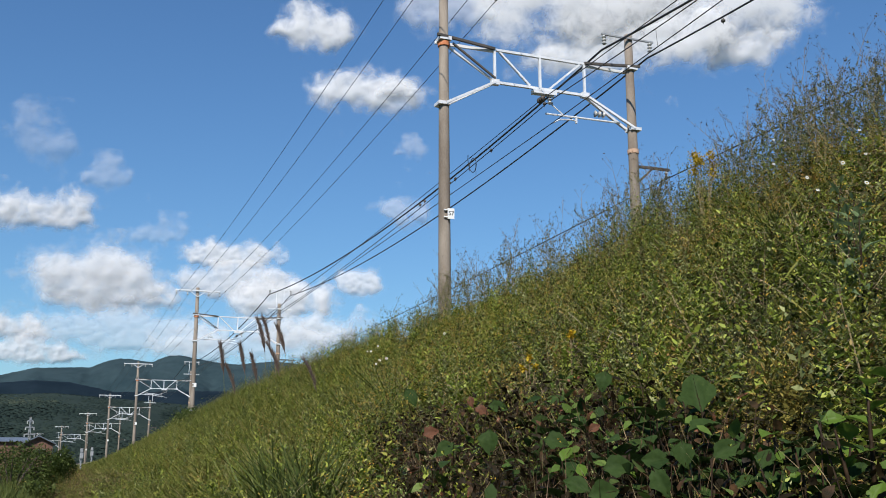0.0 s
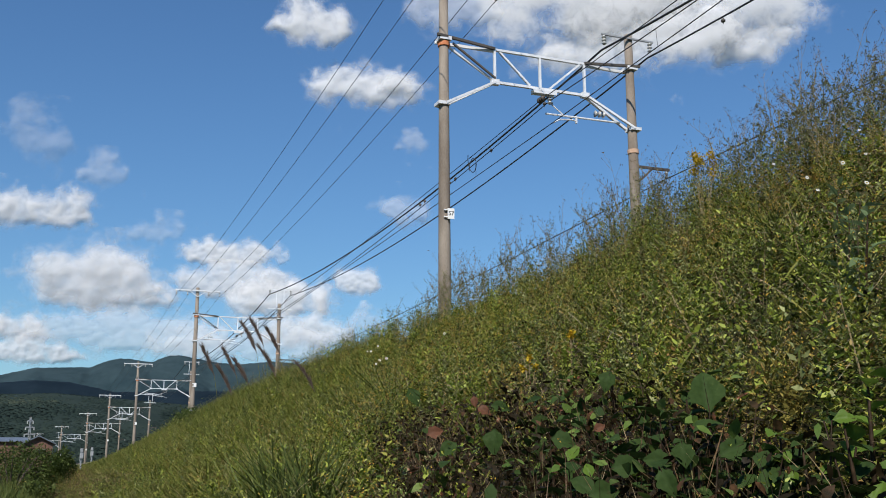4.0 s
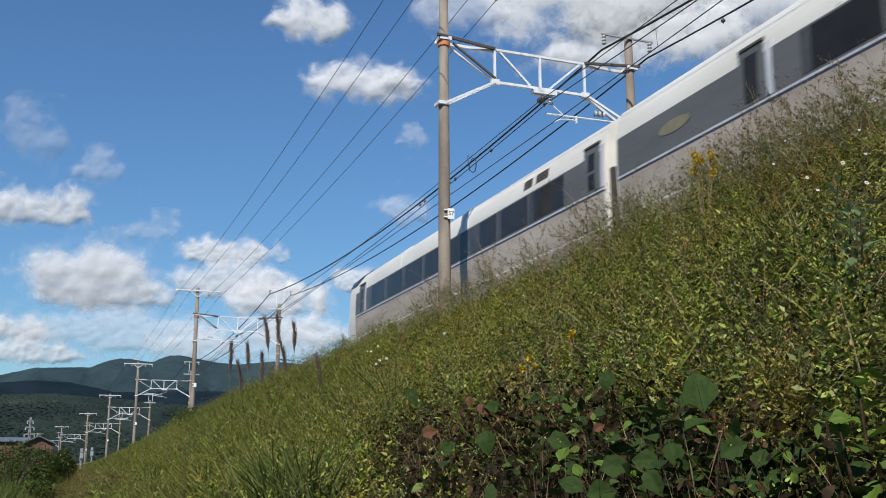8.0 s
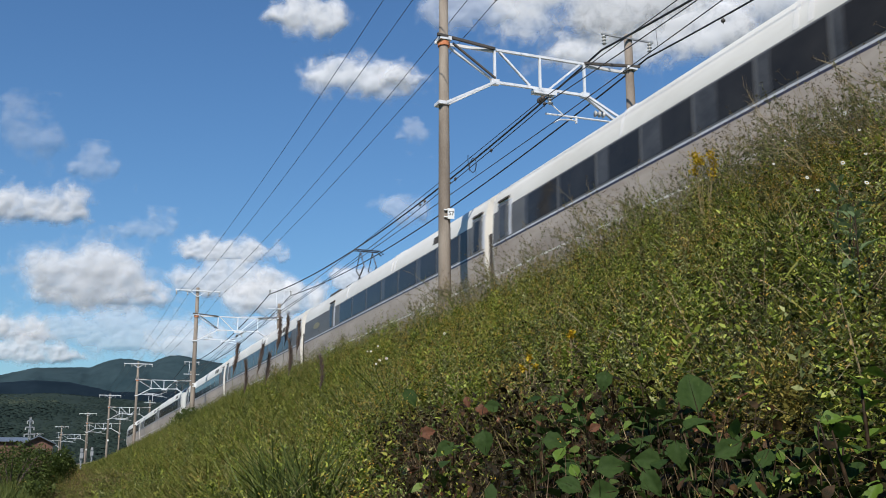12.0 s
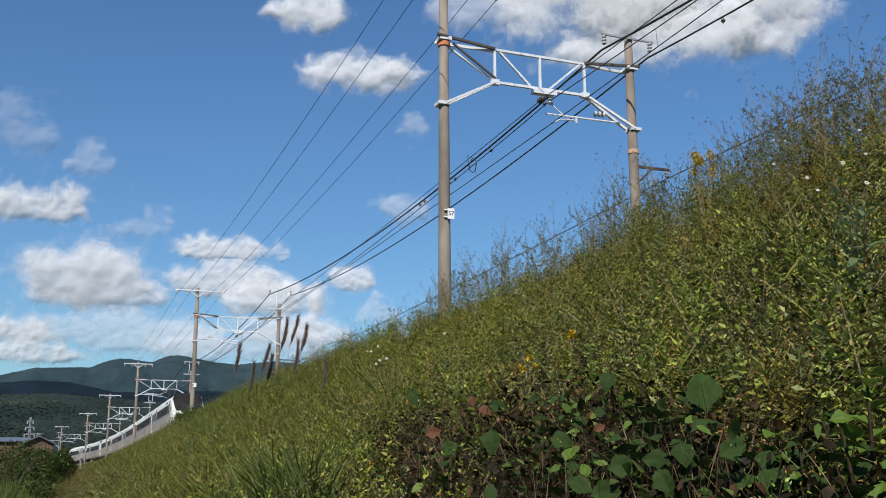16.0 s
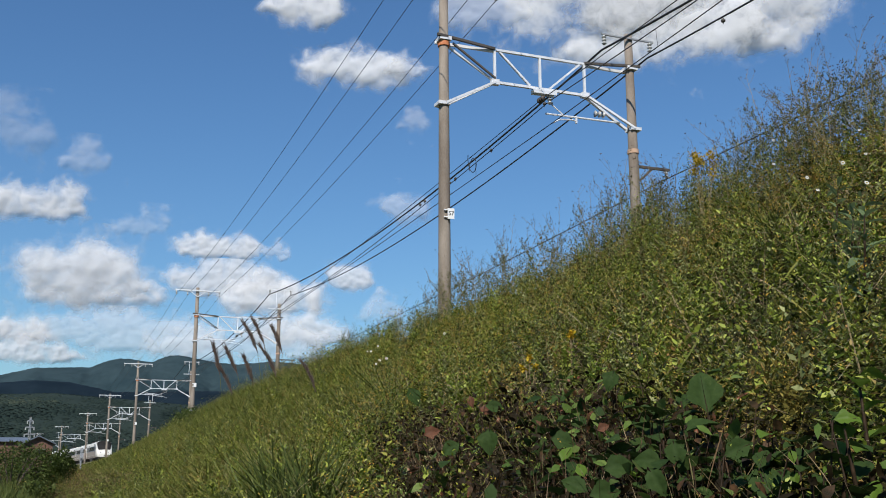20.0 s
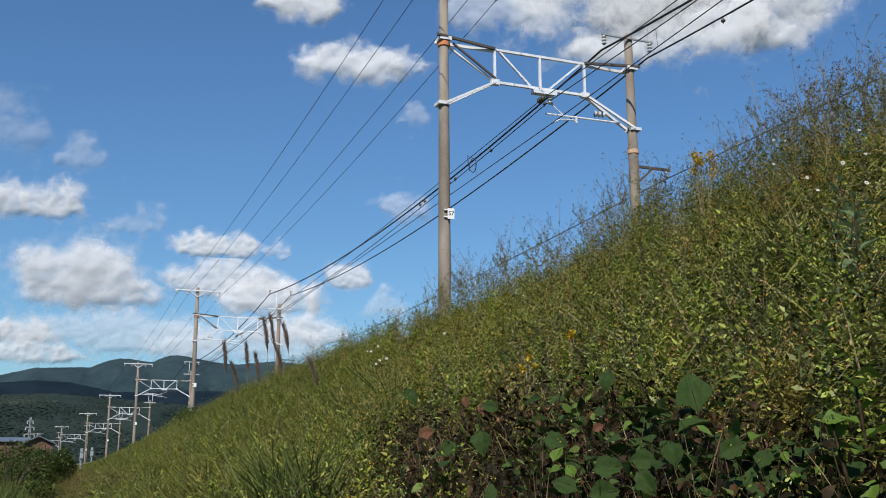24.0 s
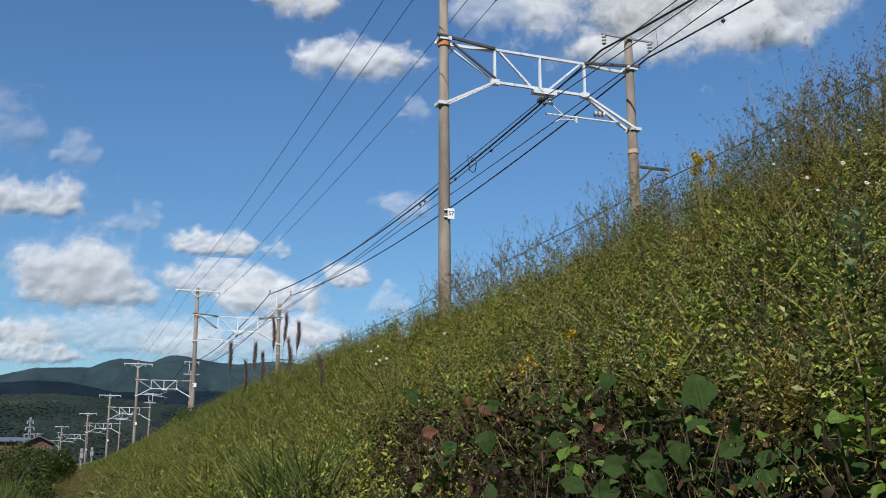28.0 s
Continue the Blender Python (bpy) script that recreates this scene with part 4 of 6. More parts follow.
def house():
    """A low brown house beyond the reeds."""
    top = thing("farm_house", "low brown timber house with blue-grey roof beyond the reeds", "house")
    part("wall", Geo().box(0, 0, 2.9, 4.8, 8.0, 5.8), TIMBER, top, "brown boarded wall")
    for s in (-1, 1):
        part("roof_slope", Geo().add([(s * 3.0, -4.7, 5.55), (0, -4.7, 7.0), (0, 4.7, 7.0), (s * 3.0, 4.7, 5.55), (s * 3.0, -4.7, 5.72), (0, -4.7, 7.2), (0, 4.7, 7.2), (s * 3.0, 4.7, 5.72)],
                                     [(0, 1, 2, 3), (4, 5, 6, 7), (0, 1, 5, 4), (2, 3, 7, 6), (0, 3, 7, 4)]), ROOF_TILE, top, "blue-grey pitched roof slope")
    part("gable", Geo().add([(-2.4, -4.0, 5.8), (2.4, -4.0, 5.8), (0, -4.0, 6.95)], [(0, 1, 2)]), TIMBER, top, "brown gable")
    w = part("window", Geo().box(0.6, -4.03, 4.2, 1.3, 0.1, 1.0), T_GLASS, top, "dark window")
    part("window_frame", Geo().box(0.6, -4.06, 4.74, 1.5, 0.12, 0.08), PLATE, w)
    top.matrix_basis = pose(-0.6, 200, 0.35, 0, 0, 4)
    shed = thing("long_shed", "long low building with pale blue-grey metal roof", "shed")
    part("wall", Geo().box(0, 0, 3.4, 12, 6.0, 6.8), TIMBER, shed, "brown wall")
    part("roof", Geo().add([(-6.4, -3.6, 6.75), (6.4, -3.6, 6.75), (6.4, 3.6, 7.6), (-6.4, 3.6, 7.6), (-6.4, -3.6, 6.9), (6.4, -3.6, 6.9), (6.4, 3.6, 7.75), (-6.4, 3.6, 7.75)],
                           [(0, 3, 2, 1), (4, 5, 6, 7), (0, 1, 5, 4), (2, 3, 7, 6), (0, 4, 7, 3), (1, 2, 6, 5)]), ROOF_TILE, shed, "pale metal roof")
    shed.matrix_basis = pose(-8.6, 212, 0.0, 0, 0, 4)


def pylon(m, h):
    top = thing("lattice_pylon", "pale lattice power pylon with crossarms in the valley", "pylon", "pylons")
    g = Geo()
    for sx in (-1, 1):
        for sy in (-1, 1):
            g.beam((sx * h * 0.026, sy * h * 0.026, 0), (sx * 0.15, sy * 0.15, h), 0.09, 0.09)
    for k in range(7):
        a, b = h * k / 7, h * (k + 1) / 7
        wa, wb = h * 0.026 * (1 - k / 7) + 0.15, h * 0.026 * (1 - (k + 1) / 7) + 0.15
        for s in (-1, 1):
            g.beam((-wa, s * wa, a), (wb, s * wb, b), 0.05, 0.05).beam((wa, s * wa, a), (-wb, s * wb, b), 0.05, 0.05)
            g.beam((s * wa, -wa, a), (s * wb, wb, b), 0.05, 0.05)
    part("tower", g, ZINC, top, "slender lattice of pale steel")
    for z, w in ((0.58, 0.07), (0.70, 0.095), (0.82, 0.08), (0.93, 0.055)):
        part("crossarm", Geo().box(0, 0, h * z, 2 * h * w, 0.25, 0.25).beam((-h * w, 0, h * z), (0, 0, h * z + 0.03 * h), 0.1, 0.1)
             .beam((h * w, 0, h * z), (0, 0, h * z + 0.03 * h), 0.1, 0.1), ZINC, top)
        for s in (-1, 1):
            part("insulator", Geo().tube([(s * h * w * 0.9, 0, h * z - 0.75), (s * h * w * 0.9, 0, h * z - 0.1)], 0.16, 8), PORCELAIN, top)
    top.matrix_basis = m


def trackside_signal(m):
    top = thing("trackside_signal", "pale grey trackside equipment post beside the line", "signal post", "trackside posts")
    part("post", Geo().tube([(0, 0, 0), (0, 0, 3.6)], 0.10, 10), ZINC, top)
    part("ladder", Geo().box(-0.22, 0.3, 1.8, 0.04, 0.04, 3.6).box(0.22, 0.3, 1.8, 0.04, 0.04, 3.6), ZINC, top)
    part("box", Geo().box(0, -0.15, 2.4, 0.55, 0.4, 0.9), ZINC, top, "pale grey box")
    part("hood", Geo().box(0, -0.2, 3.2, 0.4, 0.3, 0.4), ZINC, top)
    top.matrix_basis = m


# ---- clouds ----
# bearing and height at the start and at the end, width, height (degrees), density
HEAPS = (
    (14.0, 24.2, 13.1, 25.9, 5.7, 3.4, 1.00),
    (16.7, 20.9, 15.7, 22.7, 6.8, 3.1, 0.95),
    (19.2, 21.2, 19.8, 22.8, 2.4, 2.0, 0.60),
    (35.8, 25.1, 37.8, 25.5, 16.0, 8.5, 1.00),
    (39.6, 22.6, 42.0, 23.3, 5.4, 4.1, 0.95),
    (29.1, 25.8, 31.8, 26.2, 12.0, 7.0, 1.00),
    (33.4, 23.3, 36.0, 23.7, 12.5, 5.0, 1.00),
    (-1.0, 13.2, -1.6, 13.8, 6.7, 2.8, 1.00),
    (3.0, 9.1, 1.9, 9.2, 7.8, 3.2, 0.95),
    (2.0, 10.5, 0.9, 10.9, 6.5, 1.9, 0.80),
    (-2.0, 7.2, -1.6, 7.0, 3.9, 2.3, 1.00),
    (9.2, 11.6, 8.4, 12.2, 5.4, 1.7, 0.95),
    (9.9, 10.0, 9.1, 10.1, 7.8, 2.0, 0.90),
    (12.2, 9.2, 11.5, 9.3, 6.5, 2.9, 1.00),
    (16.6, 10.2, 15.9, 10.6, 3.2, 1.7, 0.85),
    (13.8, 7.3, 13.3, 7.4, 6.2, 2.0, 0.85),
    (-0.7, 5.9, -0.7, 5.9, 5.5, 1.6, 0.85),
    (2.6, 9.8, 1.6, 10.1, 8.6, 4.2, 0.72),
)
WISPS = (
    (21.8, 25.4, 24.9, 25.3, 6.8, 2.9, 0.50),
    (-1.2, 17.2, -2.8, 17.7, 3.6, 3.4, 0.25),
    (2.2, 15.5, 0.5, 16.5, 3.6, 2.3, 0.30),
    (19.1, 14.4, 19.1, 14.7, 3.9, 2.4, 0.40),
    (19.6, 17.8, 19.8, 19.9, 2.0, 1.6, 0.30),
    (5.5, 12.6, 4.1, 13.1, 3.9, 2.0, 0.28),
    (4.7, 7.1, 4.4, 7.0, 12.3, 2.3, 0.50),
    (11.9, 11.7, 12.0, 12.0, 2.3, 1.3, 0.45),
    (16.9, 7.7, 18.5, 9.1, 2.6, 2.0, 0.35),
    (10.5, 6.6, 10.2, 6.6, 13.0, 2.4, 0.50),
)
SKY = []


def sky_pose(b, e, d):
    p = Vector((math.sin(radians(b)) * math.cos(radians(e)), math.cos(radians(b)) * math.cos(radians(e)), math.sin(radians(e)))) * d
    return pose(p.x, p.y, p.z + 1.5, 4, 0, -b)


def heap(hw, hh, ragged, rnd, seed):
    """One sheet of vapour: lobes that run together, bulging towards the eye, flatter below."""
    lobes = []
    n = max(3, min(9, round(1.9 * hw / hh + 1.6)))
    for k in range(n):
        f = ((k + 0.5) / n * 2 - 1) * 0.74 + rnd.uniform(-0.12, 0.12)
        rx = hw * rnd.uniform(0.22, 0.42) * (1.5 if n < 5 else 1.0)
        rz = hh * rnd.uniform(0.50, 1.20) * (1.2 - 0.65 * abs(f))
        lobes.append((f * hw, -0.30 * hh + 0.45 * rz + rnd.uniform(-0.12, 0.12) * hh * (1 + ragged), rx, rz))
    deep = min(hh, 95.0 + 0.2 * hh)
    nx = int(min(110, max(44, 30 * hw / hh)))
    nz = 40
    rows, uv = [], []
    for r in range(nz + 1):
        row = []
        z = (2 * r / nz - 1) * 1.5 * hh
        for k in range(nx + 1):
            x = (2 * k / nx - 1) * 1.35 * hw
            rest = 1.0
            wx = x + 0.22 * hh * noise.noise((x * 1.9 / hh, z * 1.9 / hh, seed))
            wz = z + 0.22 * hh * noise.noise((x * 1.9 / hh, z * 1.9 / hh, seed + 50))
            for cx, cz, rx, rz in lobes:
                low = 1.45 if wz < cz else 1.0
                rest *= 1 - math.exp(-1.15 * (((wx - cx) / rx) ** 2 + ((wz - cz) * low / rz) ** 2))
            full = 1 - rest
            billow = noise.fractal((x * 2.2 / hh + seed, z * 2.2 / hh, seed * 0.7), 0.9, 2.0, 4)
            row.append((x, -deep * (0.26 * full + 0.055 * full * billow), z))
            uv.append((full + 0.10 * billow * (1 + ragged), 0.0))
        rows.append(row)
    g = Geo().grid(rows)
    g.f = [q for q in g.f if max(uv[i][0] for i in q) > 0.05]
    me = g.mesh("cloud", VAPOUR, True)
    lay = me.uv_layers.new(name="UVMap")
    idx = np.empty(len(me.loops), dtype=np.int32)
    me.loops.foreach_get("vertex_index", idx)
    lay.data.foreach_set("uv", np.array(uv, dtype=np.float32)[idx].ravel())
    return me


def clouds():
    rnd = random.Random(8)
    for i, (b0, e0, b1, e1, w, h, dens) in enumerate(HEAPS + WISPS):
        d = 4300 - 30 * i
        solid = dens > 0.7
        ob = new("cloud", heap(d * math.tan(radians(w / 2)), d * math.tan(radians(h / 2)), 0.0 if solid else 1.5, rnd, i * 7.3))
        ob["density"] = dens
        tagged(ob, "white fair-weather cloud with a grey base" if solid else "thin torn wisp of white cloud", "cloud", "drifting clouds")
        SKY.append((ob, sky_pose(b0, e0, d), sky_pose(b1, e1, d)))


# ---- plants on the bank ----
def in_thicket(x, y, inset=0.0):
    """Whether a place lies in the withered thicket at the foot of the bank."""
    b = np.degrees(np.arctan2(x, y))
    return (y < 8.2) & (b > 18.5 + 1.2 * np.sin(y * 3.0)) & (x < np.interp(b, (13, 28, 33, 38, 45), (2.75, 2.95, 2.7, 2.35, 2.0)) - inset)


def scatter(n, y0, y1, top=0.5, near_edge=0.2, bearing=0, seen=True):
    """Points on the camera's side of the bank between two places along the line, spread evenly over its slope."""
    y = y0 + (y1 - y0) * np.random.random(n)
    shoulder = rail_x(y) - SHOULDER
    foot = shoulder - (rail_z(y) - drop(y)) * RUN
    x = foot + near_edge + (shoulder + top - foot - near_edge) * np.random.random(n)
    keep = ((x < 1.3 * y + 0.9) if seen else (x > 1.3 * y + 0.9)) & (np.hypot(x, y) > 2.75)
    # the withered thicket at the foot leaves little room for herbs
    b = np.degrees(np.arctan2(x, y))
    keep &= ~in_thicket(x, y) | (np.random.random(n) < np.where(b > 38, 0.75, 0.09))
    if bearing:
        keep &= (b + np.random.normal(size=n) * 1.5 - abs(bearing)) * (1 if bearing < 0 else -1) > 0
    x, y = x[keep], y[keep]
    return x, y, bank_z(x, y)


def patchy(x, y, s, seed):
    return np.array([noise.noise((a * s, b * s, seed)) for a, b in zip(x, y)])


def herbs(name, label, n, y0, y1, per, h0, h1, l0, l1, slim, mat, spread, stalks=True, rise=0.5, top=0.5, lean=0.25, fine=False, near_edge=0.2, bearing=0, gaps=0, seen=True):
    x, y, z = scatter(n, y0, y1, top, near_edge, bearing, seen)
    if gaps:
        k = patchy(x, y, gaps, 31.0) + np.random.uniform(-0.3, 0.3, len(x)) > 0.0
        x, y, z = x[k], y[k], z[k]
    n = len(x)
    wave = patchy(x, y, 0.55, 4.0) + 0.8 * patchy(x, y, 1.7, 14.0)
    h = np.random.uniform(h0, h1, n) * np.clip(1 + 0.6 * wave, 0.35, 1.7)
    tilt = np.random.normal(size=(n, 2)) * lean * h[:, None]
    base = np.stack((x, y, z - 0.03), 1)
    tip = base + np.stack((tilt[:, 0] - 0.06, tilt[:, 1], h), 1)
    f = np.random.uniform(0.18, 1.0, (n, per, 1)) ** 0.8
    a = np.random.uniform(0, 2 * np.pi, (n, per))
    out = np.stack((np.cos(a), np.sin(a), np.random.uniform(-0.35, 0.9, (n, per)) + rise - 0.4), 2)
    root = base[:, None] + (tip - base)[:, None] * f + out * spread * np.random.uniform(0, 1, (n, per, 1))
    ln = np.random.uniform(l0, l1, (n, per)) * (1.15 - 0.5 * f[..., 0])
    shape = oval_leaves if fine else leaves
    v, q = shape(root.reshape(-1, 3), out.reshape(-1, 3), ln.ravel(), (ln * np.random.uniform(slim * 0.7, slim * 1.3, (n, per))).ravel())
    ob = tagged(new(name, big_mesh(name, v, q, mat)), label, "weeds", kind="stuff")
    if stalks:
        v, q = leaves(base, tip - base, h * 1.05, np.full(n, 0.003 + 0.0003 * (y0 + y1)), 0.05)
        tagged(new("weed_stalks", big_mesh("weed_stalks", v, q, STALK)), "thin dry stalks among the weeds", "weeds", kind="stuff")
    return ob


def florets(name, label, n, y0, y1, h0, h1, size, mat, bias=0.0):
    x, y, z = scatter(n, y0, y1, bearing=-15.5)
    k = patchy(x, y, 0.5, 9.0) + np.random.uniform(-0.35, 0.35, len(x)) > bias
    x, y, z = x[k], y[k], z[k]
    n = len(x)
    per = 3
    base = np.repeat(np.stack((x, y, z + np.random.uniform(h0, h1, n)), 1), per, 0) + np.random.normal(size=(n * per, 3)) * size * 0.8
    way = np.random.normal(size=(n * per, 3)) + (0, -0.3, 0.8)
    v, q = leaves(base, way, np.random.uniform(0.7, 1.3, n * per) * size, np.random.uniform(0.5, 1.0, n * per) * size)
    tagged(new(name, big_mesh(name, v, q, mat)), label, "wildflowers", kind="stuff")


def clumps(name, label, x, y, z, h, stems, per, size, slim, mat, flare=0.45, rise=0.35, fine=False):
    """Leafy plants: each has a few stems that part from one root, with leaves set round them, smaller and steeper towards the tip."""
    n = len(x)
    if not n:
        return
    a = np.random.uniform(0, 2 * np.pi, (n, stems))
    out = np.random.uniform(0.1, 1.0, (n, stems)) * flare
    way = np.stack((np.cos(a) * out - 0.05, np.sin(a) * out - 0.03, np.ones((n, stems))), 2)
    tall = h[:, None] * np.random.uniform(0.6, 1.08, (n, stems))
    root = np.stack((x, y, z - 0.03), 1)
    f = np.clip(np.linspace(0.16, 1.0, per)[None, None] + np.random.normal(size=(n, stems, per)) * 0.04, 0.1, 1.0)
    bend = np.random.normal(size=(n, stems, 1, 3)) * (0.10, 0.10, 0.0)
    at = root[:, None, None] + (way[:, :, None] + bend * f[..., None]) * (tall[..., None] * f)[..., None]
    turn = np.arange(per)[None, None] * 2.4 + np.random.uniform(0, 6.28, (n, stems, 1)) + np.random.normal(size=(n, stems, per)) * 0.35
    dirs = np.stack((np.cos(turn), np.sin(turn), rise - 0.25 + 1.1 * f ** 2 + np.random.normal(size=f.shape) * 0.25), 3) + 0.25 * way[:, :, None]
    ln = size[:, None, None] * (1.15 - 0.65 * f) * np.random.uniform(0.65, 1.25, f.shape)
    shape = oval_leaves if fine else leaves
    v, q = shape(at.reshape(-1, 3), dirs.reshape(-1, 3), ln.ravel(), (ln * np.random.uniform(slim * 0.75, slim * 1.25, f.shape)).ravel(), 0.22)
    tagged(new(name, big_mesh(name, v, q, mat)), label, "weeds", kind="stuff")


def cover(n, y0, y1, dense, top=0.95):
    """Roots on the slope, closer together near its foot than far along it."""
    x, y, z = scatter(n, y0, y1, top)
    d = np.hypot(x, y)
    hollow = np.clip(0.58 + 1.9 * patchy(x, y, 1.3, 77.0) + 0.6 * patchy(x, y, 4.0, 78.0), 0.06, 1.0)
    k = np.random.random(len(x)) < np.minimum(1.0, (dense / d) ** 1.1) * np.where(d > 45, 0.75, hollow)
    return x[k], y[k], z[k], d[k]


def slope_plants():
    # herbs of several kinds, mixed in drifts
    kinds = (("slope_weeds", "dense green weeds with narrow leaves covering the bank", HERB, 0.42, 1.0, 0.40),
             ("leafy_weeds", "fresh green leafy weeds in drifts on the bank", FRESH, 0.44, 1.15, 0.32),
             ("grey_weeds", "grey-green mugwort-like weeds in drifts on the bank", MUGWORT, 0.40, 1.25, 0.35),
             ("yellowing_weeds", "yellowing and browning weeds in drifts on the bank", OLIVE, 0.38, 0.9, 0.5))
    for y0, y1, n, stems, per, dense in ((1.2, 7.5, 4800, 5, 20, 4.5), (7.5, 14.0, 5200, 5, 25, 6.5), (14.0, 40.0, 20000, 5, 22, 6.2), (40.0, 100.0, 8500, 5, 12, 9.0), (100.0, 270.0, 7000, 4, 10, 12.0)):
        x, y, z, d = cover(n, y0, y1, dense)
        drift = 1.2 * patchy(x, y, 0.75, 51.0) + 0.6 * patchy(x, y, 2.2, 52.0) + np.random.normal(size=len(x)) * 0.22
        which = np.digitize(drift, (-0.12, 0.14, 0.36))
        wave = patchy(x, y, 0.55, 4.0) + 0.8 * patchy(x, y, 1.7, 14.0)
        h = np.random.uniform(0.26, 0.62, len(x)) * np.clip(1 + 0.95 * wave, 0.35, 1.85)
        edge = rail_x(y) - SHOULDER - x
        crest = np.where(y < 15, np.random.uniform(0.62, 1.02, len(x)), np.where((y > 24) & (y < 46), np.random.uniform(0.50, 0.95, len(x)), np.random.uniform(0.20, 0.45, len(x))))
        h = np.where(edge < 0.9, np.maximum(h, crest), h)
        h = np.where((y > 46) & (edge < 2.2), np.minimum(h, 0.32), h)
        size = (0.042 if y0 < 7 else (0.036 if y0 < 14 else 0.047)) * np.clip(d / 7.0, 0.62, 3.4) ** np.where(d < 9, 0.62, 0.42) * np.exp(np.random.normal(size=len(x)) * 0.28)
        for i, (name, label, mat, slim, tall, flare) in enumerate(kinds):
            k = which == i
            clumps(name, label, x[k], y[k], z[k], h[k] * tall, stems, per, size[k] * (1.1 if i == 1 else 1.0), slim * (1.0 if y0 < 7 else (0.85 if y0 < 14 else 0.55)), mat, flare, fine=y1 < 8 and i == 1)
    # low growth that closes the soil between them, its green darkened as gap shade
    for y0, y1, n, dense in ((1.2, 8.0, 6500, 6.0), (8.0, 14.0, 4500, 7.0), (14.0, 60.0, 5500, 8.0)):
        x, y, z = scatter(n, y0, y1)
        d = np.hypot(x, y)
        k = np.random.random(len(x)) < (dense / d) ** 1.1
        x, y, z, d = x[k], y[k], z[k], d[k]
        clumps("undergrowth", "low undergrowth coloured dark for the shade between taller weeds", x, y, z, np.random.uniform(0.08, 0.24, len(x)), 3, 7, 0.055 * np.clip(d / 7, 0.8, 3.0) ** 0.7, 0.42, UNDER, 0.9)
    herbs("dry_straws", "pale dry straws standing among the weeds", 4200, 1.6, 15.0, 2, 0.15, 0.4, 0.18, 0.42, 0.012, STRAW, 0.04, False, 0.9, lean=0.5)
    herbs("slope_grass", "sparse blades of yellow-green grass on the bank", 2200, 3.0, 20.0, 6, 0.15, 0.5, 0.14, 0.34, 0.04, GRASS, 0.03, False, 0.9)
    herbs("slope_grass", "blades of yellow-green grass on the bank", 17000, 9.0, 60.0, 6, 0.2, 0.5, 0.18, 0.46, 0.035, GRASS, 0.05, False, 0.9, bearing=17.5)
    herbs("slope_grass", "yellow-green grass on the far bank", 7000, 55.0, 270.0, 5, 0.1, 0.3, 0.25, 0.5, 0.10, GRASS, 0.2, False, 0.9)
    herbs("withered_weeds", "scattered brown withered weeds on the bank", 1100, 1.6, 13.0, 16, 0.25, 0.6, 0.015, 0.04, 0.35, DRY, 0.12, True, gaps=1.1, bearing=-24)
    herbs("withered_weeds", "dry brown weeds along the foot of the bank", 2200, 24.0, 90.0, 12, 0.25, 0.6, 0.05, 0.13, 0.25, DRY, 0.2, False, 0.6, -6.8, near_edge=-0.3)
    herbs("withered_weeds", "patch of brown withered weeds on the bank", 2200, 4.5, 11.0, 16, 0.3, 0.75, 0.02, 0.06, 0.3, DRY, 0.12, True, bearing=-43.8, gaps=1.2)
    herbs("withered_weeds", "brown withered weeds above the thicket", 700, 4.5, 9.0, 16, 0.15, 0.40, 0.02, 0.05, 0.3, DRY, 0.12, True, 0.5, -5.2, gaps=1.2, bearing=-21)
    florets("yellow_florets", "tiny yellow flower heads among the weeds", 20000, 2.5, 14.0, 0.30, 0.66, 0.010, YELLOW, 0.0)
    florets("yellow_florets", "tiny yellow flower heads among the weeds", 14000, 14.0, 40.0, 0.3, 0.66, 0.015, YELLOW, 0.0)
    herbs("slope_weeds", "green weeds farther along the bank", 5000, -40.0, 8.0, 9, 0.15, 0.5, 0.08, 0.18, 0.4, HERB, 0.15, False, seen=False)
    florets("withered_leaves", "scattered brown withered leaves in the weeds", 2500, 2.5, 16.0, 0.15, 0.5, 0.025, RUST)
    # looser tall growth along the shoulder
    n = 2600
    y = np.where(np.arange(n) < 2200, np.random.uniform(4, 75, n), np.random.uniform(5, 13.5, n))
    x = rail_x(y) - SHOULDER + np.random.normal(size=n) * 0.35 - 0.1
    z = bank_z(x, y)
    h = np.where(np.arange(n) < 2200, np.random.uniform(0.35, 0.85, n), np.random.uniform(0.40, 0.75, n))
    per = 16
    base = np.stack((x, y, z), 1)
    tip = base + np.stack((np.random.normal(size=n) * 0.15, np.random.normal(size=n) * 0.15, h), 1)
    f = np.random.uniform(0.2, 1.0, (n, per, 1))
    a = np.random.uniform(0, 6.28, (n, per))
    out = np.stack((np.cos(a), np.sin(a), np.random.uniform(0, 1.2, (n, per))), 2)
    root = base[:, None] + (tip - base)[:, None] * f + out * np.random.uniform(0, 0.12, (n, per, 1))
    ln = np.random.uniform(0.025, 0.07, (n, per))
    v, q = leaves(root.reshape(-1, 3), out.reshape(-1, 3), ln.ravel(), (ln * 0.34).ravel())
    tagged(new("shoulder_weeds", big_mesh("shoulder_weeds", v, q, RIDGE_LEAF)), "loose tall weeds along the top of the bank", "weeds", kind="stuff")


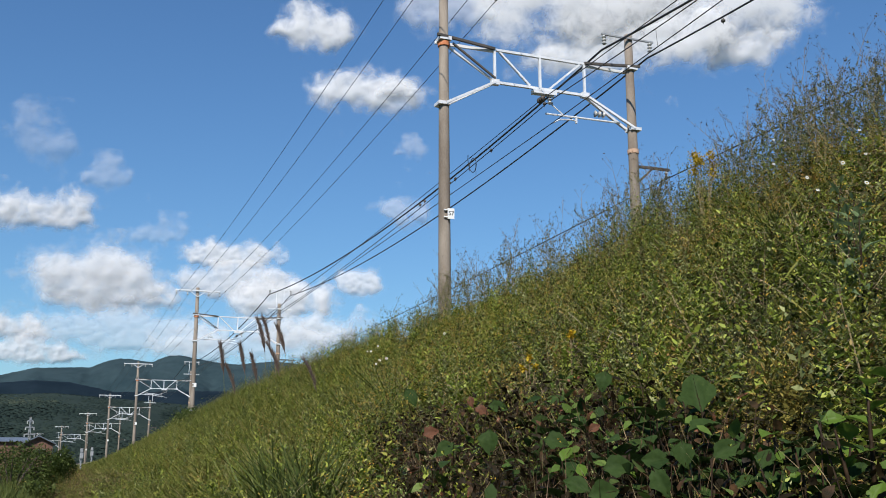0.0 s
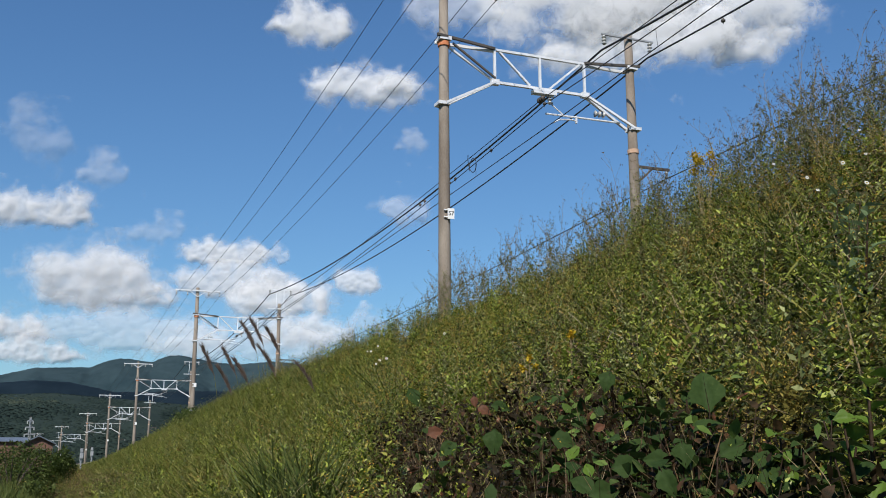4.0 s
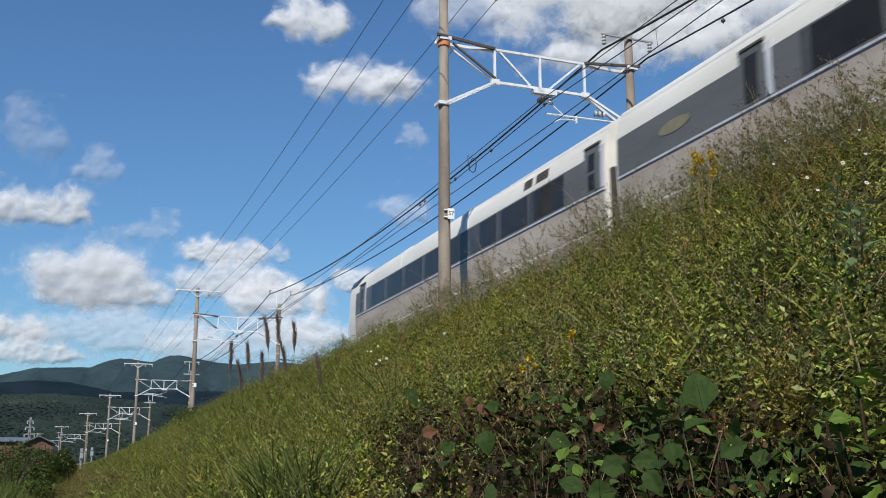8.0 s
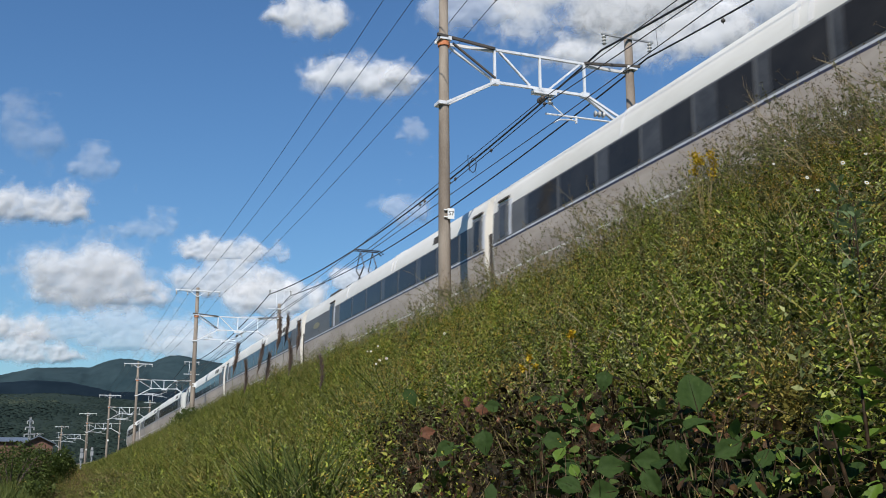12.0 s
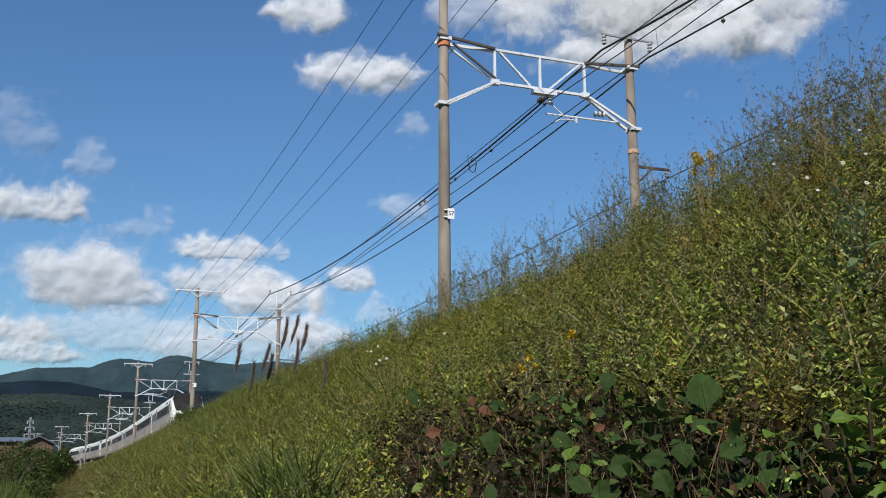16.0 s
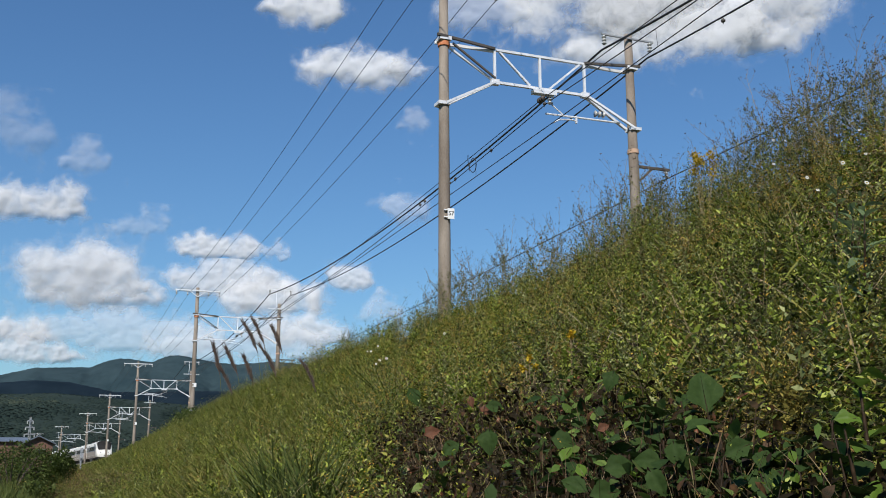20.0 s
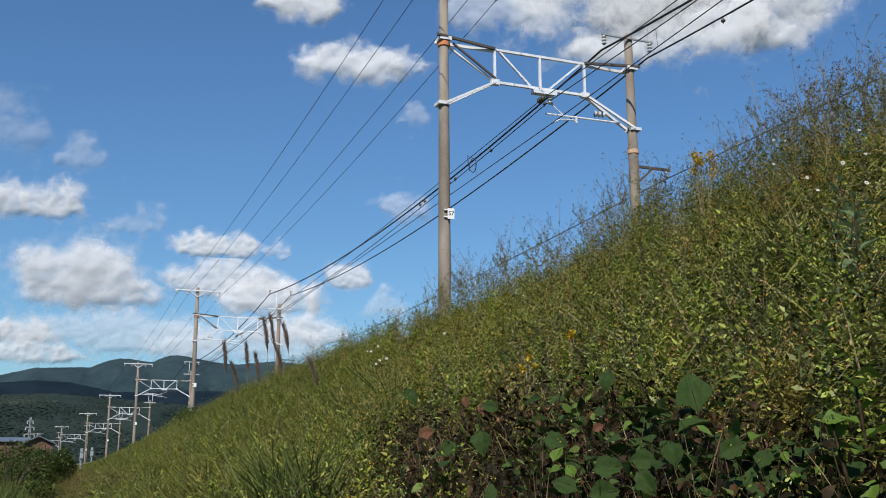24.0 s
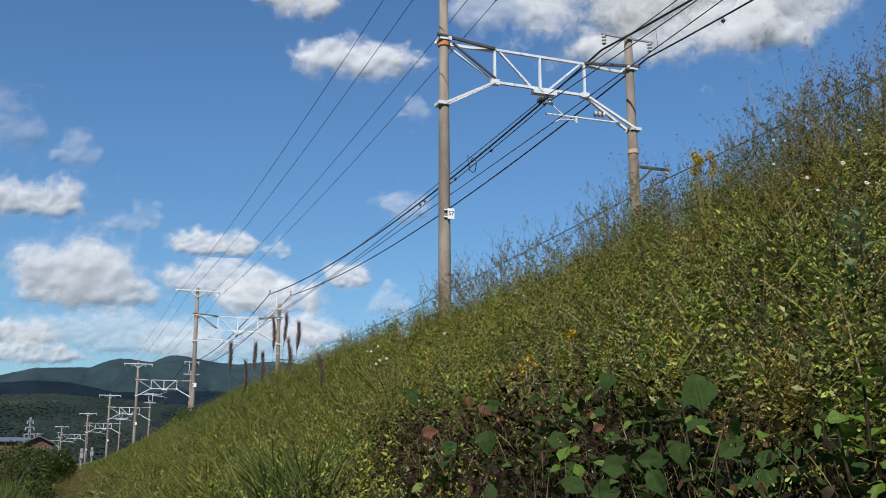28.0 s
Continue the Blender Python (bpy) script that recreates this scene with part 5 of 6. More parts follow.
def ridge_weed(seed):
    """A tall, airy weed: thin ascending branches that end in small seed heads, narrow leaves lower down."""
    rnd = random.Random(seed)
    top = thing("tall_weed", "tall airy weed with small dark seed heads on the bank top", "weed", "tall weeds on the bank top")
    g, tips, nodes = Geo(), [], []

    def branch(p, d, ln, r, depth):
        pts, q = [p], p.copy()
        for _ in range(4):
            d = (d + Vector((rnd.gauss(0, 0.10), rnd.gauss(0, 0.10), 0.07))).normalized()
            q = q + d * ln / 4
            pts.append(q.copy())
            nodes.append((q.copy(), d.copy()))
        g.tube(pts, [r * (1 - 0.16 * k) for k in range(5)], 3, False)
        tips.append((q.copy(), d.copy()))
        if depth:
            for k in ((1, 2, 2, 3, 3, 4) if depth > 1 else (2, 3, 4)):
                a = rnd.uniform(0, 6.28)
                branch(pts[k], (d + 0.75 * Vector((math.cos(a), math.sin(a), 0.1))).normalized(), ln * rnd.uniform(0.28, 0.46), r * 0.55, depth - 1)
    branch(Vector((0, 0, 0)), Vector((rnd.gauss(0, 0.1), rnd.gauss(0, 0.1), 1)).normalized(), rnd.uniform(0.85, 1.1), 0.006, 2)
    part("stem", g, STALK, top, "thin green-brown stem")
    p, d = np.array([t[0] for t in tips]), np.array([t[1] for t in tips])
    p, d = np.repeat(p, 5, 0), np.repeat(d, 5, 0)
    v, q = leaves(p + np.random.normal(size=p.shape) * 0.012, d + np.random.normal(size=d.shape) * 0.7, np.random.uniform(0.014, 0.026, len(p)), np.random.uniform(0.007, 0.013, len(p)))
    tagged(part("seed_spray", big_mesh("seed_spray", v, q, BUD), None, top, "spray of small dark seeds"), kind="stuff")
    p, d = np.array([t[0] for t in nodes]), np.array([t[1] for t in nodes])
    k = p[:, 2] < 0.72 * p[:, 2].max()
    p, d = np.repeat(p[k], 3, 0), np.repeat(d[k], 3, 0)
    v, q = leaves(p, d * 0.5 + np.random.normal(size=d.shape) * 0.8, np.random.uniform(0.02, 0.055, len(p)), np.random.uniform(0.006, 0.013, len(p)))
    part("foliage", big_mesh("foliage", v, q, RIDGE_LEAF), None, top, "small narrow leaves")
    return top


SWAY = []


def ridge_weeds():
    kinds = [ridge_weed(k) for k in range(7)]
    rnd = random.Random(5)
    spots = []
    for count, y0, y1 in ((100, 4.6, 11.5), (72, 11.5, 23.0), (30, 23.0, 44.0)):
        for k in range(count):
            y = y0 + (y1 - y0) * min(1.0, max(0.0, (k // 3 * 3 + 1.5 + rnd.gauss(0, 1.3)) / count))
            spots.append((float(rail_x(y)) - SHOULDER + rnd.uniform(-1.0, 0.45), y))
    for k, (x, y) in enumerate(spots):
        s = rnd.uniform(0.75, 1.1) * ((0.95 if y < 6.5 else 1.15) if y < 13 else (1.12 if y < 23 else 0.9))
        ob = kinds[k] if k < 7 else copy_thing(kinds[k % 7], Matrix.Scale(s, 4))
        SWAY.append((ob, (x, y, float(bank_z(x, y)) - 0.02), rnd.uniform(0, 360), rnd.uniform(0, 6.28), rnd.uniform(3, 6)))


PLUMES = []


def pampas():
    """Feathery grass plumes on long culms, moved by the wind."""
    rnd = random.Random(11)
    for b, e in ((11.85, 8.3), (12.3, 8.5), (13.1, 8.0), (12.7, 7.1), (9.6, 6.9), (10.8, 6.9), (10.3, 5.8), (14.6, 6.2), (11.4, 6.3)):
        top = thing("pampas_grass_stem", "tall pampas grass stem with a brown feathery plume", "pampas grass", "pampas plumes")
        d = rnd.uniform(17.5, 19.5)
        x, y = d * math.sin(radians(b)), d * math.cos(radians(b))
        h = 1.5 + d * math.tan(radians(e)) - float(bank_z(x, y))
        bend, neck = rnd.uniform(0.03, 0.12), h - rnd.uniform(0.5, 0.62)
        part("culm", Geo().tube([Vector((-0.03 * f, 0, neck * f)) for f in [i / 6 for i in range(7)]], [0.0045 - 0.0003 * i for i in range(7)], 5), GRASS, top, "thin green culm")
        # the plume bows on its own neck
        n, tall = 260, h - neck
        f = np.random.random(n) ** 0.8
        root = np.stack((-bend * f ** 2, np.zeros(n), tall * 0.9 * f), 1)
        a = np.random.uniform(0, 6.28, n)
        way = np.stack((np.cos(a) * 0.22 - 0.05 - 1.6 * f * bend, np.sin(a) * 0.22, np.ones(n)), 1)
        v, q = leaves(root, way, np.random.uniform(0.12, 0.26, n) * (1.15 - 0.4 * f), np.random.uniform(0.005, 0.010, n), 0.25)
        k = len(v)
        stem = [Vector((-bend * t * t, 0, tall * 0.9 * t)) for t in (0, 0.25, 0.5, 0.75, 1.0)]
        g = Geo().tube(stem, [0.007, 0.006, 0.005, 0.004, 0.002], 4, False)
        v, q = np.concatenate((v, np.array(g.v))), np.concatenate((q, np.array(g.f) + k))
        plume = part("plume", big_mesh("plume", v, q, PLUME), None, top, "soft pale brown feathery plume")
        n = 12
        a = np.random.uniform(0, 6.28, n)
        v, q = leaves(np.stack((np.zeros(n), np.zeros(n), np.random.uniform(0.1, 0.9, n)), 1), np.stack((np.cos(a), np.sin(a), np.full(n, 1.8)), 1),
                      np.random.uniform(0.25, 0.5, n), np.full(n, 0.010), 0.3)
        tagged(part("foliage", big_mesh("foliage", v, q, GRASS), None, top), kind="stuff")
        PLUMES.append((top, plume, neck, (x, y, float(bank_z(x, y))), rnd.uniform(0, 6.28), rnd.uniform(0.8, 1.2)))


def leaf_geo(ln, wd, lobes=0.0):
    """A broad leaf blade, pleated along its slanting veins, with a toothed, uneven rim; it grows along +y."""
    rows, seed = [], ln * 131 + wd * 57
    for k in range(15):
        f = k / 14
        w = wd * 0.5 * (math.sin(math.pi * min(1, f * 0.95 + 0.05) ** 0.72) ** 0.85)
        dz = -0.22 * ln * f * f + 0.05 * ln * noise.noise((f * 2, seed, 0))
        row = []
        for c in (-1, -0.66, -0.33, 0, 0.33, 0.66, 1):
            rim = 1 + (lobes * 2.2 + 0.06) * noise.noise((f * 5.0, seed + (3 if c > 0 else 0), 1)) * abs(c) + (0.07 * (k % 2) if abs(c) == 1 else 0)
            vein = 0.022 * ln * (0.5 - k % 2) * (1 - 0.4 * abs(c)) if c else -0.012 * ln
            row.append((c * w * rim, ln * f + 0.16 * ln * abs(c) * (1 - f), dz + vein + w * abs(c) * (0.32 if c < 0 else 0.42) + 0.10 * w * noise.noise((c * 1.5, f * 3, seed))))
        rows.append(row)
    return Geo().grid(rows)


NEAR_PLANTS = []
LARGE_DARK = ((36.1, 4.1, 2.61, -5), (37.4, 1.0, 1.82, 60), (38.8, -0.7, 2.28, 10), (33.3, -0.7, 1.82, 150), (32.7, 0.4, 1.67, -80), (34.1, 0.8, 1.52, 170), (38.5, 0.5, 1.37, 20), (28.3, 1.5, 1.46, 100), (28.9, -0.9, 1.67, -60), (30.0, -1.3, 1.82, 75), (31.4, 0.1, 1.82, 80), (24.2, 1.5, 1.52, 185), (21.8, 1.1, 1.22, 240), (19.9, 4.0, 1.22, 150), (24.4, 3.4, 1.16, 95), (30.8, 4.8, 1.28, 200), (42.6, 2.4, 0.91, 90))
LARGE_LIME = ((43.1, 2.5, 1.28, 80), (44.1, -1.2, 1.52, 20), (40.2, 0.6, 0.73, 160), (28.5, 0.8, 1.09, 30), (29.3, -0.1, 0.91, -20), (40.1, -0.5, 0.91, 180), (42.0, -0.1, 0.73, 40))
LARGE_PALE = ((21.0, 2.0, 1.0, 70), (23.8, 3.2, 0.9, 110), (23.2, 3.7, 0.7, 170), (30.3, 2.2, 0.8, 60))


def broad_plants():
    """Large-leaved plants and a withered shrub at the foot of the bank."""
    rnd = random.Random(21)
    shapes = [leaf_geo(0.16, 0.12, 0.07).mesh("leaf", BROAD, True), leaf_geo(0.13, 0.085, 0.10).mesh("leaf", BROAD, True), leaf_geo(0.10, 0.075, 0.06).mesh("leaf", BROAD, True)]
    lime = [leaf_geo(0.13, 0.10).mesh("leaf", LIME, True), leaf_geo(0.09, 0.06).mesh("leaf", LIME, True)]
    rust = [leaf_geo(0.10, 0.06, 0.15).mesh("leaf", RUST, True)]

    def plant(label, b, e, h, n, stock, lean=0.0):
        x, y, _ = on_bank(b, e, h * 0.85)
        top = thing("broad_leaved_plant", label, "plant", "broad-leaved plants at the foot of the bank")
        bend = Vector((rnd.gauss(0, 0.12) + lean, rnd.gauss(0, 0.12), 1)).normalized()
        part("stem", Geo().tube([bend * h * f + Vector((0, 0, -0.03)) for f in (0, 0.35, 0.7, 1.0)], [0.010, 0.008, 0.006, 0.003], 6), RED_STALK, top, "reddish-brown stem", True)
        for k in range(n):
            f = 0.25 + 0.75 * (k + 0.5) / n
            a = k * 137.5 + rnd.uniform(-25, 25)
            lf = part("leaf", rnd.choice(stock), None, top)
            s = rnd.uniform(0.75, 1.2) * (1.15 - 0.4 * f)
            lf.matrix_basis = Matrix.Translation(bend * h * f) @ pose(0, 0, 0, 0, rnd.uniform(-15, 15), a) @ pose(0, 0, 0, rnd.uniform(-5, 55)) @ Matrix.Scale(s, 4)
        top.matrix_basis = pose(x, y, float(bank_z(x, y)))
        NEAR_PLANTS.append((top, (x, y, float(bank_z(x, y))), rnd.uniform(0, 6.28)))

    small = [leaf_geo(0.11, 0.075).mesh("leaf", BROAD, True), leaf_geo(0.08, 0.05, 0.08).mesh("leaf", BROAD, True)]
    for b, e, h, n in ((36.3, 4.3, 0.50, 5), (35.0, 1.2, 0.42, 8), (31.0, 0.2, 0.40, 8), (33.4, -0.2, 0.36, 7), (39.6, 0.3, 0.40, 7), (43.8, 0.0, 0.40, 6)):
        plant("shade-painted dark green broad-leaved weed on a reddish stem", b, e, h, n, shapes)
    for _ in range(10):
        plant("broad-leaved weed with grey-green leaves", rnd.uniform(28, 40), rnd.uniform(-1.0, 2.2), rnd.uniform(0.32, 0.42), rnd.randint(6, 9), shapes)
    for _ in range(30):
        b = rnd.uniform(25, 42)
        e = float(np.interp(b, (12.7, 16, 22, 28.5, 31.6, 36, 40.5, 45), (0.5, 2.0, 3.6, 4.2, 4.4, 3.4, 1.8, 0.8))) - 0.3 - rnd.uniform(0, 4.6)
        plant("small shade-painted dark green leafy weed among withered twigs", b, e, rnd.uniform(0.22, 0.42), rnd.randint(5, 9), small)
    slender = [leaf_geo(0.17, 0.050).mesh("leaf", GREY_LEAF, True), leaf_geo(0.13, 0.036).mesh("leaf", GREY_LEAF, True)]
    for b, e, h in ((43.6, 12.6, 0.6), (43.2, 14.6, 0.6), (44.1, 13.6, 0.6), (44.4, 12.4, 0.6)):
        plant("grey-green weed with long slender leaves", b, e, h, 15, slender)
    for b, e in ((11.9, -0.4), (12.7, -0.1), (13.4, 0.3), (12.3, 0.5), (13.0, -0.8)):
        plant("small shade-painted dark leafy weed beside a grass tuft", b, e, 0.36, 8, small)
    for b, e, h, n in ((28.9, 0.6, 0.40, 6), (30.2, 5.0, 0.40, 5), (40.0, 1.0, 0.40, 7), (29.6, -0.6, 0.38, 5), (44.2, 4.0, 0.42, 8), (42.0, 0.6, 0.38, 7)):
        plant("sun-painted bright green broad-leaved weed", b, e, h, n, lime)
    for b, e, h, n in ((24.5, 4.1, 0.42, 9), (25.2, 3.8, 0.40, 7), (31.0, 2.9, 0.36, 6), (25.8, 2.2, 0.38, 6)):
        plant("withered weed with rust-red leaves", b, e, h, n, rust)
    # single large blades that stand clear of the thicket: bearing, height angle, breadth of view, lean from upright
    for stock, label, spots in ((BROAD, "large shade-painted dark green oval leaf on a thin stalk", LARGE_DARK), (LIME, "sun-painted lime-green leaf on a thin stalk", LARGE_LIME), (RUST_RED, "withered orange-brown leaf on a thin stalk", LARGE_PALE)):
        for b, e, w, lean in spots:
            x, y, z = on_bank(b, e, 0.46)
            d = math.hypot(x, y)
            ln = d * math.tan(radians(w))
            top = thing("large_leaf_plant", label, "plant", "large single leaves at the foot of the bank")
            right, away = Vector((math.cos(radians(b)), -math.sin(radians(b)), 0)), Vector((math.sin(radians(b)), math.cos(radians(b)), 0))
            grow = (math.cos(radians(lean)) * (Vector((0, 0, 1)) + 0.35 * away) + math.sin(radians(lean)) * right).normalized()
            face = (Vector((0, 0, rnd.uniform(0.25, 0.7))) - away + rnd.uniform(-0.4, 0.4) * right)
            face = (face - face.dot(grow) * grow).normalized()
            cross = grow.cross(face)
            m = Matrix(((cross.x, grow.x, face.x, 0), (cross.y, grow.y, face.y, 0), (cross.z, grow.z, face.z, 0), (0, 0, 0, 1)))
            foot = Vector((x, y, float(bank_z(x, y)) - 0.03))
            base = Vector((x, y, 1.5 + d * math.tan(radians(e)))) - grow * ln * 0.5
            blade = part("blade", leaf_geo(ln, ln * rnd.uniform(0.6, 0.75), rnd.uniform(0.05, 0.14)).mesh("blade", stock, True), None, top)
            blade.matrix_basis = Matrix.Translation(base - foot) @ m
            mid = (base - foot) * 0.55 + Vector((rnd.gauss(0, 0.03), rnd.gauss(0, 0.03), 0))
            part("stalk", Geo().tube([(0, 0, 0), mid, base - foot, base - foot + grow * ln * 0.9 - face * 0.17 * ln], [0.0035, 0.003, 0.0025, 0.001], 6), RED_STALK, top, "reddish stalk", True)
            top.matrix_basis = Matrix.Translation(foot)
            NEAR_PLANTS.append((top, tuple(foot), rnd.uniform(0, 6.28)))
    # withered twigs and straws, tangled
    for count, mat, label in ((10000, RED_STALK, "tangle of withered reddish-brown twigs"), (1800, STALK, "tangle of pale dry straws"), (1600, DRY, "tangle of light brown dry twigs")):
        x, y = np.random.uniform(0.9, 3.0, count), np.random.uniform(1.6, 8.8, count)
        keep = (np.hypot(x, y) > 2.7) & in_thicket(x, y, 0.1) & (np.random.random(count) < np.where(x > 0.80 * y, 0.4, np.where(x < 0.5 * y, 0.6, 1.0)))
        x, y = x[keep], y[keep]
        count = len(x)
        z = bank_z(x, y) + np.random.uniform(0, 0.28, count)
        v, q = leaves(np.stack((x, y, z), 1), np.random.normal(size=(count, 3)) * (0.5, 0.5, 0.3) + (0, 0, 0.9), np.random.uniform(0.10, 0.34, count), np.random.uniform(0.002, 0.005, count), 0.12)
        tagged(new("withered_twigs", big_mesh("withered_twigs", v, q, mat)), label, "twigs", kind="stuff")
    n = 15000
    x, y = np.random.uniform(0.9, 3.0, n), np.random.uniform(1.6, 8.8, n)
    keep = (np.hypot(x, y) > 2.8) & in_thicket(x, y)
    x, y = x[keep], y[keep]
    n = len(x)
    base = np.stack((x, y, bank_z(x, y) + np.random.uniform(0.05, 0.42, n)), 1)
    v, q = oval_leaves(base, np.random.normal(size=(n, 3)), np.random.uniform(0.02, 0.06, n), np.random.uniform(0.01, 0.03, n), 0.5)
    k = np.random.random(n) < np.where(x < 0.5 * y, 0.02, 0.11)
    u, w = oval_leaves(base[k] + (0, 0, 0.04), np.random.normal(size=(k.sum(), 3)) + (-0.3, -0.5, 0.2), np.random.uniform(0.03, 0.085, k.sum()), np.random.uniform(0.018, 0.045, k.sum()), 0.3)
    # drooping leaves that roof the thicket over and keep its inside dark
    x, y = np.random.uniform(0.9, 3.0, 2000), np.random.uniform(1.6, 8.2, 2000)
    k = (np.hypot(x, y) > 3.0) & in_thicket(x, y, 0.45) & (patchy(x, y, 2.2, 3.0) > 0.02) & (np.random.random(len(x)) < np.where(x < 0.5 * y, 0.3, 1.0))
    x, y = x[k], y[k]
    c = len(x)
    roof = np.stack((x, y, bank_z(x, y) + np.random.uniform(0.24, 0.46, c)), 1)
    cu, cw = oval_leaves(roof, np.random.normal(size=(c, 3)) * (1, 1, 0.25) + (-0.25, -0.35, -0.15), np.random.uniform(0.05, 0.115, c), np.random.uniform(0.03, 0.065, c), 0.35)
    tagged(new("thicket_leaves", big_mesh("thicket_leaves", cu, cw, BROAD)), "drooping shade-painted dark green leaves over the withered twigs", "leaves", kind="stuff")
    tagged(new("thicket_leaves", big_mesh("thicket_leaves", u, w, LEAFY)), "small green leaves growing through the withered twigs", "leaves", kind="stuff")
    tagged(new("withered_leaves", big_mesh("withered_leaves", v, q, RUST)), "curled red-brown leaves, shade in their colour, caught in the twigs", "leaves", kind="stuff")


def grass_tuft(b, d, h, n, mat, label):
    x, y = d * math.sin(radians(b)), d * math.cos(radians(b))
    a = np.random.uniform(0, 6.28, n)
    v, q = leaves(np.stack((np.random.normal(size=n) * 0.06, np.random.normal(size=n) * 0.06, np.zeros(n)), 1),
                  np.stack((np.cos(a) * 0.5, np.sin(a) * 0.5, np.ones(n)), 1), np.random.uniform(0.6, 1.1, n) * h, np.random.uniform(0.012, 0.022, n), 0.6)
    ob = tagged(new("grass_tuft", big_mesh("grass_tuft", v, q, mat)), label, "grass tuft", "grass tufts on the bank")
    ob.matrix_basis = pose(x, y, float(bank_z(x, y)))


def daisy(m):
    top = thing("white_daisy", "small white daisy with a yellow eye among weeds", "flower", "white daisies on the bank")
    part("stem", Geo().tube([(0, 0, -0.35), (0.01, 0, -0.1), (0, 0, 0)], 0.003, 5), STALK, top)
    g = Geo()
    for k in range(12):
        a = math.pi * k / 6
        c, s = math.cos(a), math.sin(a)
        g.add([(c * 0.008, s * 0.008, 0.004), (c * 0.020 - s * 0.007, s * 0.020 + c * 0.007, 0.010), (c * 0.031, s * 0.031, 0.004), (c * 0.020 + s * 0.007, s * 0.020 - c * 0.007, 0.010)], [(0, 1, 2, 3)])
    part("petals", g, PETAL, top, "white petals")
    part("eye", Geo().tube([(0, 0, 0), (0, 0, 0.010), (0, 0, 0.016)], [0.010, 0.008, 0.003], 10), GOLD, top, "yellow eye")
    top.matrix_basis = m
    return top


def goldenrod(x, y, h, s):
    top = thing("goldenrod", "goldenrod in bright yellow bloom among the weeds", "flower", "goldenrods on the bank")
    heads = []
    for k in range(7 if s > 0.4 else 3):
        dx, dy = random.gauss(0, 0.11) * s, random.gauss(0, 0.11) * s
        hh = h * random.uniform(0.75, 1.0)
        part("stem", Geo().tube([(dx * 0.3, dy * 0.3, 0), (dx * 0.6, dy * 0.6, hh * 0.6), (dx, dy, hh)], 0.004, 5), STALK, top)
        heads.append((dx, dy, hh))
    for head in heads:
        p = np.array(head) + np.random.normal(size=(90 if s > 0.4 else 30, 3)) * np.array((0.05, 0.05, 0.06)) * s
        v, q = leaves(p, np.random.normal(size=p.shape) + (0, 0, 0.5), np.random.uniform(0.018, 0.042, len(p)), np.random.uniform(0.014, 0.028, len(p)))
        tagged(part("bloom", big_mesh("bloom", v, q, GOLD), None, top, "bright yellow bloom"), kind="stuff")
    top.matrix_basis = pose(x, y, float(bank_z(x, y)))


def on_bank(b, e, lift=0.45):
    """Where a line of sight of that bearing and height angle meets the weeds of the bank, lift metres over the soil."""
    d = 3.0
    while d < 200:
        x, y = d * math.sin(radians(b)), d * math.cos(radians(b))
        if 1.5 + d * math.tan(radians(e)) < float(bank_z(x, y)) + lift:
            return x, y, float(bank_z(x, y)) + lift
        d += 0.05
    return x, y, float(bank_z(x, y)) + lift


def flowers():
    first = None
    for b, e in ((40.6, 17.5), (41.2, 17.4), (42.2, 15.3), (45.1, 17.5), (44.1, 15.9), (43.8, 18.6), (42.8, 18.7), (44.0, 18.8), (45.3, 16.2), (40.5, 16.2), (42.7, 14.6), (44.9, 19.6), (45.2, 14.7), (17.4, 6.5), (17.8, 6.8), (17.9, 6.0), (18.3, 6.1), (17.2, 6.5), (17.7, 5.8), (21.6, 7.5)):
        x, y, z = on_bank(b, e, 0.78 if b > 40 else 0.72)
        m = pose(x, y, z, random.uniform(50, 80), random.uniform(-15, 15), -b + random.uniform(-25, 25)) @ Matrix.Scale(random.uniform(0.56, 0.76) * (1.0 if b > 40 else 1.4), 4)
        if first is None:
            first = daisy(m)
        else:
            copy_thing(first, m)
    for b, e, h, s in ((36.6, 16.6, 1.1, 0.60), (31.0, 14.8, 0.85, 0.5), (26.4, 5.9, 0.42, 0.19), (28.8, 7.5, 0.45, 0.16), (30.0, 13.4, 0.75, 0.42)):
        x, y, _ = on_bank(b, e, h * 0.9)
        goldenrod(x, y, h, s)
    for b, d, h, n, mat in ((13.5, 8.0, 0.9, 95, REED), (12.3, 8.6, 0.85, 75, REED), (12.9, 7.8, 0.6, 60, REED), (18.6, 11.5, 0.85, 60, GRASS), (14.6, 7.6, 0.75, 80, REED), (40.5, 9.0, 0.6, 50, GRASS)):
        grass_tuft(b, d, h, n, mat, "tuft of long arching green grass blades")


